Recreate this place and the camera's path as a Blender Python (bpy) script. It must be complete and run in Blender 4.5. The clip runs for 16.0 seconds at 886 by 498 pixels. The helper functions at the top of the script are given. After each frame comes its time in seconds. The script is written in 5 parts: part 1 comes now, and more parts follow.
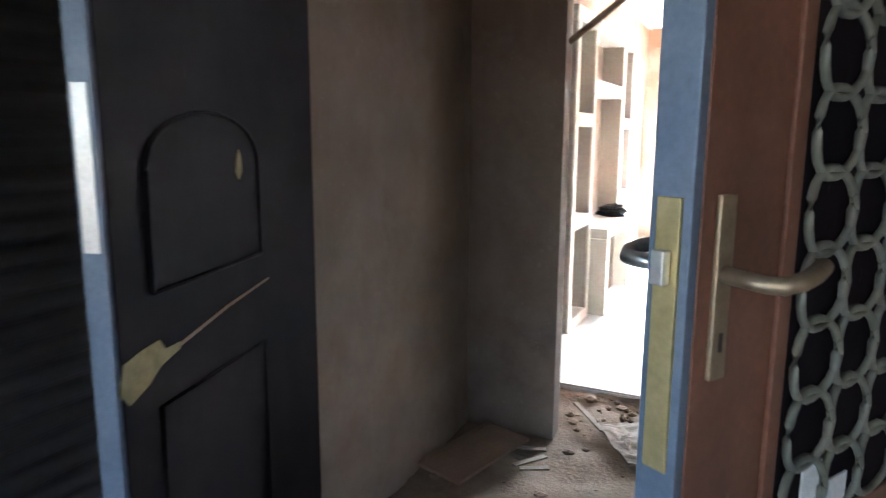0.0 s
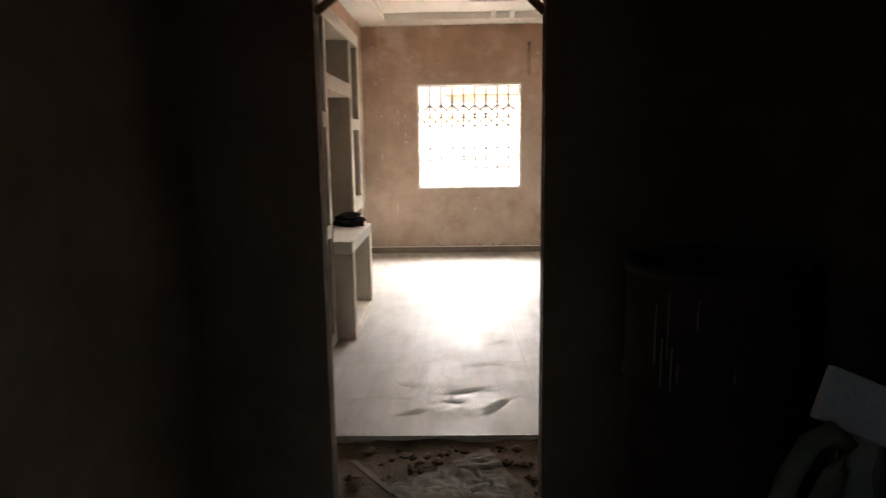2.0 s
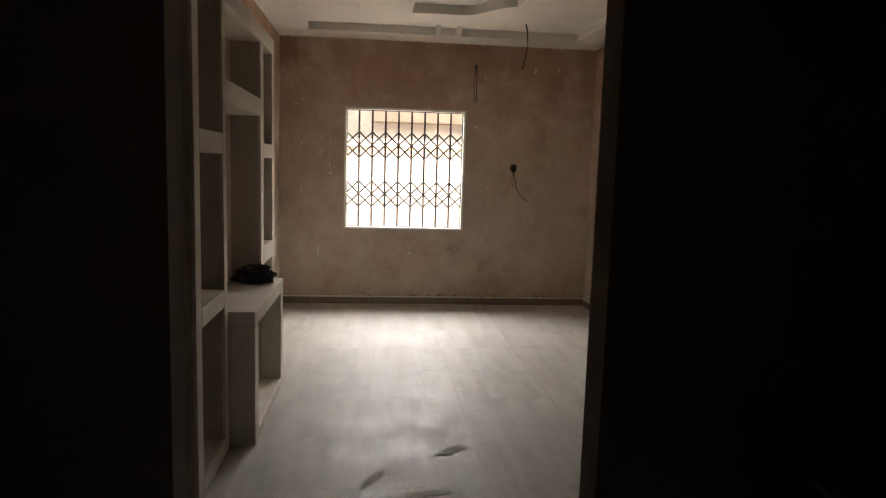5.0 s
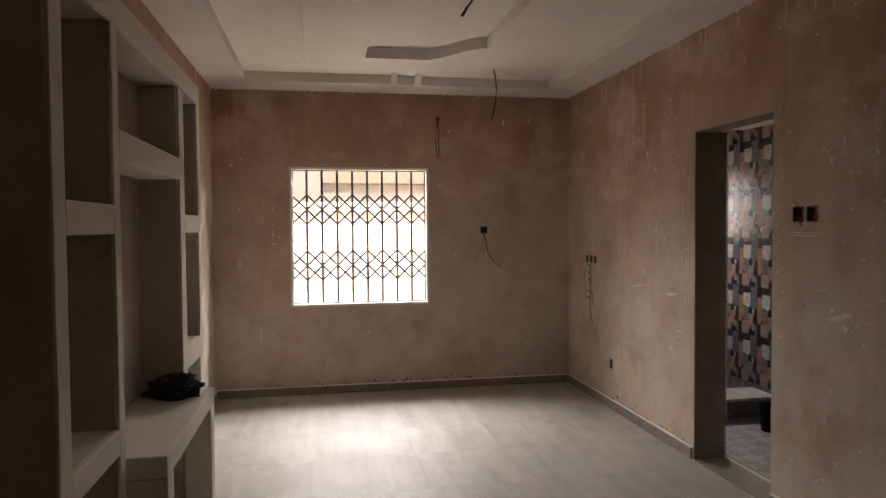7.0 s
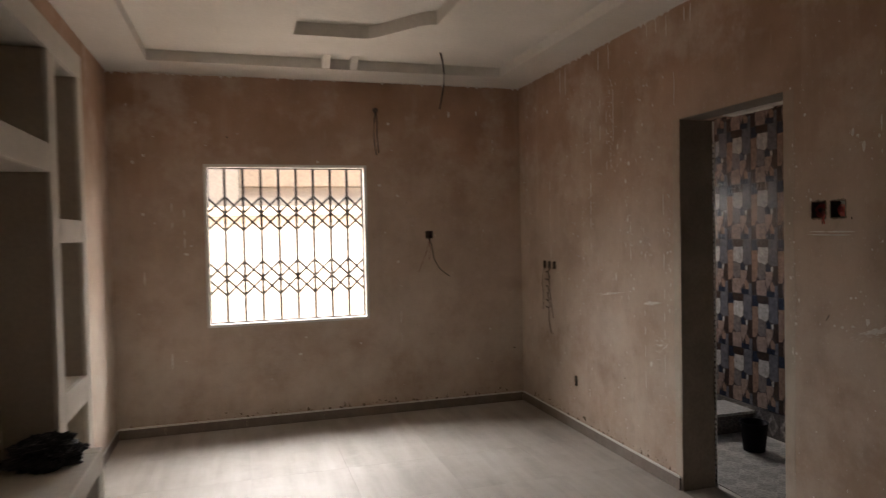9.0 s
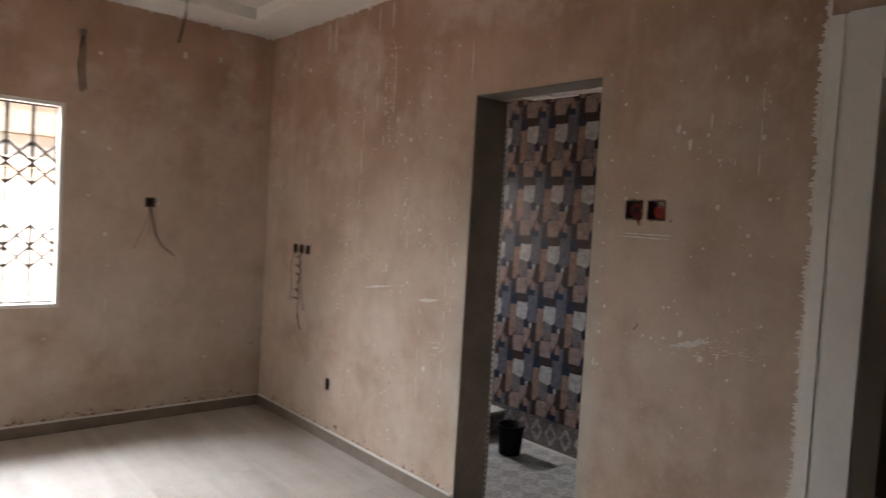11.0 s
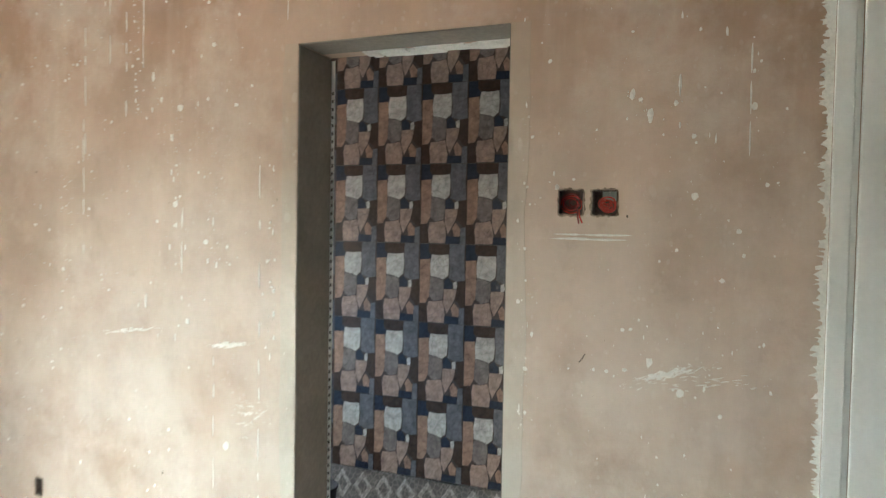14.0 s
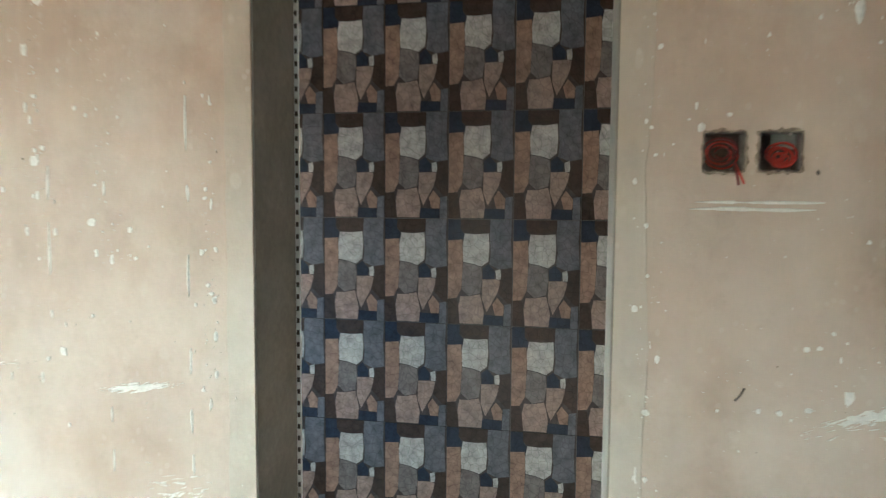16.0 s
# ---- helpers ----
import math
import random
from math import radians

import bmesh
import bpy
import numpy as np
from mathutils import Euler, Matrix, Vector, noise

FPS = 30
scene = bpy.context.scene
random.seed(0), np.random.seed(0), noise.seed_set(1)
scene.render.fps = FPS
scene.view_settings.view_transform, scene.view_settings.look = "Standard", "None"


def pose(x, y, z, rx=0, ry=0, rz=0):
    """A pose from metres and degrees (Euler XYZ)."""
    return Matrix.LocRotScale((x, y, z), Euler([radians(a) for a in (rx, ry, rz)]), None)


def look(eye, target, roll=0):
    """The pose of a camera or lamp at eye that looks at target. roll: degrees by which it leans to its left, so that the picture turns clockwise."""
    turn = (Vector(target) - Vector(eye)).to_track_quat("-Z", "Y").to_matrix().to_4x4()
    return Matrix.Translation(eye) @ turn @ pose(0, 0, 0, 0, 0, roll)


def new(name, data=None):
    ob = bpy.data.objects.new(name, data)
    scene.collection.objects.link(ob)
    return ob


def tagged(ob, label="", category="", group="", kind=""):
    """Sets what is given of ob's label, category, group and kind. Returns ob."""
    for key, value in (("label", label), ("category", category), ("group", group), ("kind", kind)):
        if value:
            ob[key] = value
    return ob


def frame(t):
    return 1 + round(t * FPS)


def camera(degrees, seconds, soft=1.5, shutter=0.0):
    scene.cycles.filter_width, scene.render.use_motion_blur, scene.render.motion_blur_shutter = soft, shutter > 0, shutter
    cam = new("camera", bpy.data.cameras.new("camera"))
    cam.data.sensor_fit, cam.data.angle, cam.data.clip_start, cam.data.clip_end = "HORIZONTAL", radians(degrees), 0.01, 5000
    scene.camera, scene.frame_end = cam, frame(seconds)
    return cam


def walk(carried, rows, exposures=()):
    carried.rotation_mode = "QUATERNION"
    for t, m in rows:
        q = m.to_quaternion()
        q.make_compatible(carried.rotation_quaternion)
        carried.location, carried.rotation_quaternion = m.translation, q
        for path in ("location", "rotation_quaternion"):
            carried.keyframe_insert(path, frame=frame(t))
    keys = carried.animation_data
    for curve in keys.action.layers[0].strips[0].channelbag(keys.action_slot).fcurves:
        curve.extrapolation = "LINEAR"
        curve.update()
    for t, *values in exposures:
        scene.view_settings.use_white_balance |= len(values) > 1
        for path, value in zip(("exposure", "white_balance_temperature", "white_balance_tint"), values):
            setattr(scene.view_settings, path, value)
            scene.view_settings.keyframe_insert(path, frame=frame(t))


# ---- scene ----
cam = camera(66.8, 16.0, soft=1.15, shutter=0.6)
PATH = [
    (0, (0.193, 0.701, 1.458), (-0.661, 2.477, 1.116), 0.3),
    (0.5, (0.054, 0.851, 1.461), (-0.581, 2.712, 1.091), 0.1),
    (1, (-0.079, 0.964, 1.454), (-0.428, 2.903, 1.111), 0.5),
    (1.5, (-0.156, 1.135, 1.439), (-0.365, 3.091, 1.08), 0.3),
    (2, (-0.19, 1.357, 1.424), (-0.227, 3.33, 1.097), -0.8),
    (2.5, (-0.224, 1.522, 1.418), (-0.087, 3.486, 1.068), 1.3),
    (3, (-0.343, 1.68, 1.403), (-0.016, 3.629, 1.095), 1.3),
    (3.5, (-0.319, 1.897, 1.432), (-0.128, 3.873, 1.196), 1.8),
    (6, (-0.314, 3.046, 1.491), (-0.06, 5.014, 1.247), 1.3),
    (6.5, (-0.361, 3.298, 1.514), (0.043, 5.253, 1.384), -0.6),
    (7, (-0.36, 3.49, 1.523), (-0.004, 5.457, 1.456), -0.4),
    (7.5, (-0.358, 3.669, 1.537), (-0.036, 5.642, 1.473), -0.5),
    (8, (-0.395, 3.816, 1.542), (0.03, 5.77, 1.56), -0.7),
    (8.5, (-0.408, 3.937, 1.542), (0.075, 5.877, 1.504), 0.0),
    (9, (-0.384, 4.201, 1.516), (0.195, 6.115, 1.462), -1.2),
    (9.5, (-0.285, 4.414, 1.534), (0.45, 6.27, 1.409), -0.1),
    (12, (-0.325, 5.355, 1.474), (1.378, 6.392, 1.314), 1.7),
    (12.5, (-0.314, 5.553, 1.517), (1.499, 6.362, 1.271), 0.6),
    (13, (-0.198, 5.755, 1.488), (1.615, 6.57, 1.269), -0.2),
    (13.5, (-0.073, 5.945, 1.49), (1.725, 6.801, 1.303), 1.1),
    (14, (0.009, 6.125, 1.494), (1.872, 6.85, 1.428), 1.0),
    (14.5, (0.11, 6.325, 1.488), (2.017, 6.918, 1.385), 0.7),
    (15, (0.323, 6.471, 1.476), (2.237, 7.045, 1.407), 0.1),
    (15.5, (0.49, 6.59, 1.484), (2.415, 7.126, 1.388), 0.8),
    (16, (0.659, 6.773, 1.479), (2.618, 7.149, 1.333), 0.4),
]

EXPOSURES = [(0.0, 5.0, 5450, 9), (0.5, 4.15, 5300, 2), (1.0, 3.0, 6000, 9), (1.5, 2.25, 6400, 10), (2.0, 1.7, 6600, 12), (3.0, 1.5, 6750, 13), (3.7, 1.15, 6700, 14), (5.8, 0.2, 6600, 8), (7.0, 0.4, 6650, 15), (9.7, 0.2, 6500, 13), (11.8, 2.0, 5700, 10), (12.5, 2.58, 5500, -1), (13.5, 2.55, 5430, -6), (14.5, 2.5, 5400, -6), (16.0, 2.5, 5230, -10)]
walk(cam, [(t, look(eye, target, roll)) for t, eye, target, roll in PATH], EXPOSURES)

# ---- world, sun, sky ----
world = bpy.data.worlds.new("world")
scene.world = world
world.use_nodes = True
wn = world.node_tree
sky = wn.nodes.new("ShaderNodeTexSky")
sky.sky_type = "NISHITA"
sky.sun_disc = False
sky.sun_elevation = radians(52)
sky.sun_rotation = radians(200)
wn.links.new(sky.outputs[0], wn.nodes["Background"].inputs[0])
wn.nodes["Background"].inputs[1].default_value = 0.07
sun_data = bpy.data.lights.new("sun", "SUN")
sun_data.energy, sun_data.angle, sun_data.color = 2.4, radians(0.6), (1.0, 0.94, 0.84)
sun = new("sun", sun_data)
sun.matrix_basis = look((0, 0, 0), (0.2, 0.58, -0.79))
# daylight that falls through the window of the room from the strip of open sky above it
win_data = bpy.data.lights.new("window_daylight", "AREA")
win_data.shape, win_data.size, win_data.size_y, win_data.energy, win_data.color = "RECTANGLE", 8.8, 2.2, 2000, (1.0, 0.97, 0.93)
win_light = new("window_daylight", win_data)
win_light.matrix_basis = look((1.2, 11.7, 3.25), (1.2, 9.2, 1.3))

# added unseen lamp below the sill, stands in for light bounced off the yard
yard_data = bpy.data.lights.new("yard_fill", "AREA")
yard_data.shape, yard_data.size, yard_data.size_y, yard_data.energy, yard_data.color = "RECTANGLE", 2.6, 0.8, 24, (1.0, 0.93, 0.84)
yard_light = new("yard_fill", yard_data)
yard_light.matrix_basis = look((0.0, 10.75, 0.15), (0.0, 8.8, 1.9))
# the same for the bathroom's own window
bath_data = bpy.data.lights.new("bath_daylight", "AREA")
bath_data.shape, bath_data.size, bath_data.size_y, bath_data.energy, bath_data.color = "RECTANGLE", 0.58, 0.72, 2.7, (0.86, 0.93, 1.0)
bath_light = new("bath_daylight", bath_data)
bath_light.matrix_basis = look((2.75, 9.8, 1.68), (2.75, 8.0, 1.0))

# ---- materials ----
def mat_new(name, base, rough=0.8, metal=0.0):
    m = bpy.data.materials.new(name)
    m.use_nodes = True
    b = m.node_tree.nodes["Principled BSDF"]
    b.inputs["Base Color"].default_value = (*base, 1)
    b.inputs["Roughness"].default_value = rough
    b.inputs["Metallic"].default_value = metal
    return m


def nd(m, kind, **inputs):
    n = m.node_tree.nodes.new(kind)
    for k, v in inputs.items():
        n.inputs[k.replace("_", " ")].default_value = v
    return n


def lk(m, a, b):
    m.node_tree.links.new(a, b)


def coords(m, scale=(1, 1, 1), obj=True):
    tc = nd(m, "ShaderNodeTexCoord")
    mp = nd(m, "ShaderNodeMapping")
    mp.inputs["Scale"].default_value = scale
    if obj:
        lk(m, tc.outputs["Object"], mp.inputs["Vector"])
    else:
        g = nd(m, "ShaderNodeNewGeometry")
        lk(m, g.outputs["Position"], mp.inputs["Vector"])
    return mp.outputs["Vector"]


def noise_tex(m, vec, scale, detail=6.0, rough=0.6):
    n = nd(m, "ShaderNodeTexNoise", Scale=scale, Detail=detail, Roughness=rough)
    lk(m, vec, n.inputs["Vector"])
    return n.outputs["Fac"]


def ramp(m, fac, stops):
    r = nd(m, "ShaderNodeValToRGB")
    e = r.color_ramp.elements
    while len(e) < len(stops):
        e.new(0.5)
    for el, (p, c) in zip(e, stops):
        el.position = p
        el.color = (*c, 1) if len(c) == 3 else c
    lk(m, fac, r.inputs["Fac"])
    return r.outputs["Color"]


def mix(m, fac, a, b, mode="MIX"):
    x = m.node_tree.nodes.new("ShaderNodeMix")
    x.data_type, x.blend_type = "RGBA", mode
    for sock, v in ((x.inputs[0], fac), (x.inputs[6], a), (x.inputs[7], b)):
        if isinstance(v, (int, float)):
            sock.default_value = v
        elif isinstance(v, tuple):
            sock.default_value = (*v, 1)
        else:
            lk(m, v, sock)
    return x.outputs[2]


def set_color(m, col):
    lk(m, col, m.node_tree.nodes["Principled BSDF"].inputs["Base Color"])


def set_rough(m, val):
    lk(m, val, m.node_tree.nodes["Principled BSDF"].inputs["Roughness"])


def bump(m, height, strength=0.3, distance=0.01):
    b = nd(m, "ShaderNodeBump", Strength=strength, Distance=distance)
    lk(m, height, b.inputs["Height"])
    lk(m, b.outputs["Normal"], m.node_tree.nodes["Principled BSDF"].inputs["Normal"])


def grained(name, c1, c2, rough=0.8, scale=6.0, fine=60.0, bump_d=0.004, metal=0.0, stretch=(1, 1, 1), grit=0.6):
    """A surface with large blotches, fine grain and slight relief."""
    m = mat_new(name, c1, rough, metal)
    v = coords(m, stretch, obj=False)
    a = noise_tex(m, v, scale)
    f = noise_tex(m, v, fine, 3.0)
    big = ramp(m, a, [(0.3, c1), (0.7, c2)])
    grain = ramp(m, f, [(0.25, (0.72, 0.72, 0.72)), (0.75, (1.1, 1.1, 1.1))])
    set_color(m, mix(m, grit, big, grain, "MULTIPLY"))
    bump(m, f, 0.4, bump_d)
    return m


def plaster_mat(name, c1, c2, splash=0.5):
    """Cement render with trowel blotches, water stains and lime splashes."""
    m = mat_new(name, c1, 0.88)
    v = coords(m, (1, 1, 1), obj=False)
    big = ramp(m, noise_tex(m, v, 1.3, 5.0, 0.55), [(0.32, c1), (0.68, c2)])
    mid = ramp(m, noise_tex(m, v, 3.2, 10.0, 0.62), [(0.28, (0.82, 0.8, 0.78)), (0.5, (0.98, 0.98, 0.98)), (0.75, (1.1, 1.11, 1.11))])
    col = mix(m, 0.9, big, mid, "MULTIPLY")
    # redder, darker tone towards the top, starting along an uneven line
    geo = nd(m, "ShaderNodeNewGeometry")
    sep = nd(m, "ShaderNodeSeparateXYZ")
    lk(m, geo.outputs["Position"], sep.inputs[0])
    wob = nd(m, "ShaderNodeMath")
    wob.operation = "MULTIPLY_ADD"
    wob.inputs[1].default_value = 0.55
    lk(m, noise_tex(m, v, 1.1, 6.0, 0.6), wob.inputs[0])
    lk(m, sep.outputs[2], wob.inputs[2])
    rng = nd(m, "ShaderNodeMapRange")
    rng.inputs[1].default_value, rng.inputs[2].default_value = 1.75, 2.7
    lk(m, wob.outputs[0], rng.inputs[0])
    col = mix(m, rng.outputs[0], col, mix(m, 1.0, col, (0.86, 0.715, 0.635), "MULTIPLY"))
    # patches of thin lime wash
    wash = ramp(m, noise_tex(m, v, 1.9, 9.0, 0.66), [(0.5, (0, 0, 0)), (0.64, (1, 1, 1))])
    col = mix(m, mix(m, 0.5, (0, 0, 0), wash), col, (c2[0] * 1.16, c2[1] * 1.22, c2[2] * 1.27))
    # whiter tone towards the bottom, with a ragged cloudy limit
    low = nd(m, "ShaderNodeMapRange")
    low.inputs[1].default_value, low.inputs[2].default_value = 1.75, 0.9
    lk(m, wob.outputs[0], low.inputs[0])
    low_tone = ramp(m, noise_tex(m, v, 2.6, 10.0, 0.7), [(0.36, (0, 0, 0)), (0.62, (1, 1, 1))])
    col = mix(m, mix(m, 0.5, (0, 0, 0), mix(m, 1.0, low.outputs[0], low_tone, "MULTIPLY")), col, (c2[0] * 1.13, c2[1] * 1.28, c2[2] * 1.38))
    # damp brown trowel marks
    tm = coords(m, (1.0, 1.0, 0.55), obj=False)
    marks = ramp(m, noise_tex(m, tm, 4.2, 12.0, 0.78), [(0.52, (0, 0, 0)), (0.72, (1, 1, 1))])
    col = mix(m, mix(m, 0.24, (0, 0, 0), marks), col, (c1[0] * 0.72, c1[1] * 0.7, c1[2] * 0.68))
    dirt = ramp(m, noise_tex(m, v, 6.5, 8.0, 0.7), [(0.58, (0, 0, 0)), (0.7, (1, 1, 1))])
    col = mix(m, mix(m, 0.22, (0, 0, 0), dirt), col, (c1[0] * 0.62, c1[1] * 0.6, c1[2] * 0.58))
    vs = coords(m, (5, 5, 0.5), obj=False)
    runs = ramp(m, noise_tex(m, vs, 1.6, 4.0, 0.6), [(0.55, (0, 0, 0)), (0.75, (1, 1, 1))])
    col = mix(m, mix(m, 0.22, (0, 0, 0), runs, "MIX"), col, (c2[0] * 1.25, c2[1] * 1.25, c2[2] * 1.25))
    # splashes: small round and vertically drawn drops of lime
    for sc, st, lim, gate in ((11.0, (1, 1, 0.7), 0.16, 0.5), (30.0, (1, 1, 0.8), 0.2, 0.47), (5.0, (2.4, 2.4, 0.35), 0.12, 0.54)):
        vv = coords(m, st, obj=False)
        jit = nd(m, "ShaderNodeTexNoise", Scale=8.0)
        lk(m, vv, jit.inputs["Vector"])
        w = nd(m, "ShaderNodeVectorMath")
        w.operation = "MULTIPLY_ADD"
        w.inputs[1].default_value = (0.06, 0.06, 0.06)
        lk(m, jit.outputs["Color"], w.inputs[0])
        lk(m, vv, w.inputs[2])
        vo = nd(m, "ShaderNodeTexVoronoi", Scale=sc, Randomness=1.0)
        lk(m, w.outputs[0], vo.inputs["Vector"])
        drop = ramp(m, vo.outputs["Distance"], [(lim * 0.7, (1, 1, 1)), (lim, (0, 0, 0))])
        on = ramp(m, noise_tex(m, v, 2.3 + sc * 0.02, 3.0), [(gate, (0, 0, 0)), (gate + 0.06, (1, 1, 1))])
        fac = mix(m, 1.0, drop, on, "MULTIPLY")
        col = mix(m, mix(m, splash, (0, 0, 0), fac), col, (0.78, 0.74, 0.68))
    set_color(m, col)
    bump(m, noise_tex(m, v, 45.0, 5.0), 0.35, 0.004)
    return m


M = {}
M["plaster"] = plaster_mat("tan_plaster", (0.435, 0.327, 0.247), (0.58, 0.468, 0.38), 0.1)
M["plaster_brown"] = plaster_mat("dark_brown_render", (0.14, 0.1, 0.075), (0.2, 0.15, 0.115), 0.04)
# room plaster repeated darker, so the dim entrance's shade sits in its colour
M["plaster_shaded"] = plaster_mat("shaded_plaster", (0.29, 0.22, 0.165), (0.38, 0.3, 0.23), 0.06)
M["ceiling"] = grained("white_ceiling_plaster", (0.72, 0.69, 0.64), (0.8, 0.77, 0.72), 0.85, 2.0, 40.0, 0.002, grit=0.25)
M["pop"] = grained("grey_white_shelf_plaster", (0.69, 0.64, 0.57), (0.78, 0.73, 0.66), 0.8, 4.0, 50.0, 0.002, grit=0.3)
M["frame"] = grained("white_painted_frame", (0.72, 0.71, 0.67), (0.8, 0.79, 0.76), 0.5, 5.0, 70.0, 0.001, grit=0.15)
M["mud"] = grained("dry_mud_floor", (0.13, 0.09, 0.06), (0.24, 0.18, 0.13), 0.95, 5.0, 50.0, 0.02)
M["concrete"] = grained("grey_concrete", (0.24, 0.22, 0.2), (0.34, 0.32, 0.29), 0.9, 3.0, 60.0, 0.01)
M["iron"] = grained("dark_painted_iron", (0.05, 0.045, 0.04), (0.09, 0.08, 0.07), 0.55, 12.0, 120.0, 0.001, 0.3)
M["door_out"] = grained("brown_steel_door", (0.12, 0.055, 0.036), (0.25, 0.12, 0.08), 0.45, 6.0, 90.0, 0.001, 0.1)
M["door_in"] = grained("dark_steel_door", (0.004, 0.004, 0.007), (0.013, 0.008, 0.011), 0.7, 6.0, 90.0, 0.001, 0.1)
def worn_paint(m, fleck):
    """Scratches and chips of a lighter undercoat in old paint."""
    b = m.node_tree.nodes["Principled BSDF"]
    col = b.inputs["Base Color"].links[0].from_socket
    v = coords(m, (1, 1, 0.35), obj=False)
    chips = ramp(m, noise_tex(m, v, 34.0, 8.0, 0.75), [(0.63, (0, 0, 0)), (0.69, (1, 1, 1))])
    zones = ramp(m, noise_tex(m, v, 5.0, 4.0), [(0.42, (0, 0, 0)), (0.6, (1, 1, 1))])
    set_color(m, mix(m, mix(m, 1.0, chips, zones, "MULTIPLY"), col, fleck))


worn_paint(M["door_out"], (0.42, 0.36, 0.31))
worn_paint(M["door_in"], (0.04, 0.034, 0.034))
# bluish outside light on the leaf edges, put into their base colour
M["door_edge"] = grained("sky_tinted_door_edge", (0.12, 0.17, 0.25), (0.18, 0.23, 0.31), 0.4, 8.0, 90.0, 0.001, 0.2)
M["door_in"].node_tree.nodes["Principled BSDF"].inputs["Specular IOR Level"].default_value = 0.12
worn_paint(M["door_edge"], (0.42, 0.45, 0.48))
M["brass"] = grained("worn_brass_plate", (0.45, 0.38, 0.18), (0.58, 0.5, 0.27), 0.4, 15.0, 90.0, 0.001, 0.7)
M["dull_brass"] = grained("dull_brass", (0.3, 0.24, 0.16), (0.42, 0.35, 0.25), 0.42, 25.0, 120.0, 0.001, 0.7)
M["chrome"] = grained("chromed_metal", (0.6, 0.61, 0.6), (0.7, 0.71, 0.7), 0.3, 20.0, 120.0, 0.0005, 0.8)
M["black_plastic"] = mat_new("black_plastic", (0.022, 0.021, 0.022), 0.3)
M["wire"] = mat_new("dark_wire", (0.03, 0.022, 0.02), 0.5)
M["wire_red"] = mat_new("red_wire", (0.5, 0.05, 0.034), 0.4)
M["wire_brown"] = mat_new("maroon_wire", (0.2, 0.035, 0.032), 0.4)
M["box"] = grained("socket_box", (0.07, 0.05, 0.042), (0.17, 0.135, 0.11), 0.8, 30.0, 120.0, 0.003)
M["white_mark"] = grained("lime_smear", (0.72, 0.69, 0.63), (0.82, 0.79, 0.74), 0.9, 20.0, 120.0, 0.002)
M["facade"] = grained("cream_facade", (0.7, 0.66, 0.58), (0.78, 0.74, 0.66), 0.9, 1.5, 30.0, 0.003)
M["facade_tan"] = grained("tan_fascia", (0.66, 0.56, 0.44), (0.74, 0.64, 0.52), 0.9, 1.5, 30.0, 0.003)
M["zinc"] = grained("old_zinc_sheet", (0.09, 0.1, 0.125), (0.15, 0.16, 0.18), 0.45, 4.0, 60.0, 0.002, 0.3)
M["ground"] = grained("earth_ground", (0.3, 0.24, 0.17), (0.4, 0.32, 0.24), 0.95, 1.0, 20.0, 0.02)
M["paper"] = grained("cement_paper", (0.2, 0.168, 0.135), (0.33, 0.285, 0.238), 0.85, 9.0, 80.0, 0.003)
M["fibre"] = grained("brown_board", (0.22, 0.15, 0.1), (0.3, 0.21, 0.15), 0.85, 6.0, 70.0, 0.003)
M["grout_dark"] = grained("dark_tile_grout", (0.07, 0.06, 0.055), (0.11, 0.095, 0.085), 0.9, 20.0, 90.0, 0.002)
# cement grey taken darker, with the doorway's shade in its colour
M["reveal"] = grained("shaded_cement_reveal", (0.2, 0.175, 0.145), (0.28, 0.245, 0.205), 0.9, 5.0, 60.0, 0.004)
# shelf plaster in a darker copy that carries the shade of the upright sides
M["niche"] = grained("shaded_shelf_plaster", (0.52, 0.45, 0.375), (0.62, 0.55, 0.465), 0.9, 3.0, 60.0, 0.003, grit=0.4)
M["grout"] = grained("tile_grout", (0.54, 0.52, 0.48), (0.6, 0.58, 0.54), 0.9, 20.0, 90.0, 0.002)


def floor_tile_mat():
    m = mat_new("grey_woodgrain_tile", (0.45, 0.42, 0.39), 0.32)
    v = coords(m, (1, 0.1, 1), obj=False)
    info = nd(m, "ShaderNodeObjectInfo")
    off = nd(m, "ShaderNodeVectorMath")
    off.operation = "ADD"
    comb = nd(m, "ShaderNodeCombineXYZ")
    mul = nd(m, "ShaderNodeMath")
    mul.operation = "MULTIPLY"
    mul.inputs[1].default_value = 17.0
    lk(m, info.outputs["Random"], mul.inputs[0])
    lk(m, mul.outputs[0], comb.inputs[0])
    lk(m, mul.outputs[0], comb.inputs[1])
    lk(m, v, off.inputs[0])
    lk(m, comb.outputs[0], off.inputs[1])
    g = noise_tex(m, off.outputs[0], 9.0, 7.0, 0.58)
    col = ramp(m, g, [(0.25, (0.35, 0.325, 0.295)), (0.5, (0.44, 0.415, 0.38)), (0.75, (0.53, 0.51, 0.475))])
    dv = coords(m, (1, 1, 1), obj=False)
    dust = ramp(m, noise_tex(m, dv, 3.0, 8.0, 0.7), [(0.45, (0, 0, 0)), (0.7, (1, 1, 1))])
    col = mix(m, mix(m, 0.5, (0, 0, 0), dust), col, (0.56, 0.54, 0.51))
    set_color(m, col)
    r = ramp(m, noise_tex(m, dv, 4.0, 6.0), [(0.3, (0.44, 0.44, 0.44)), (0.7, (0.66, 0.66, 0.66))])
    set_rough(m, r)
    return m


M["tile"] = floor_tile_mat()
M["skirting"] = grained("brown_skirting_tile", (0.2, 0.165, 0.138), (0.28, 0.24, 0.205), 0.5, 6.0, 60.0, 0.001)

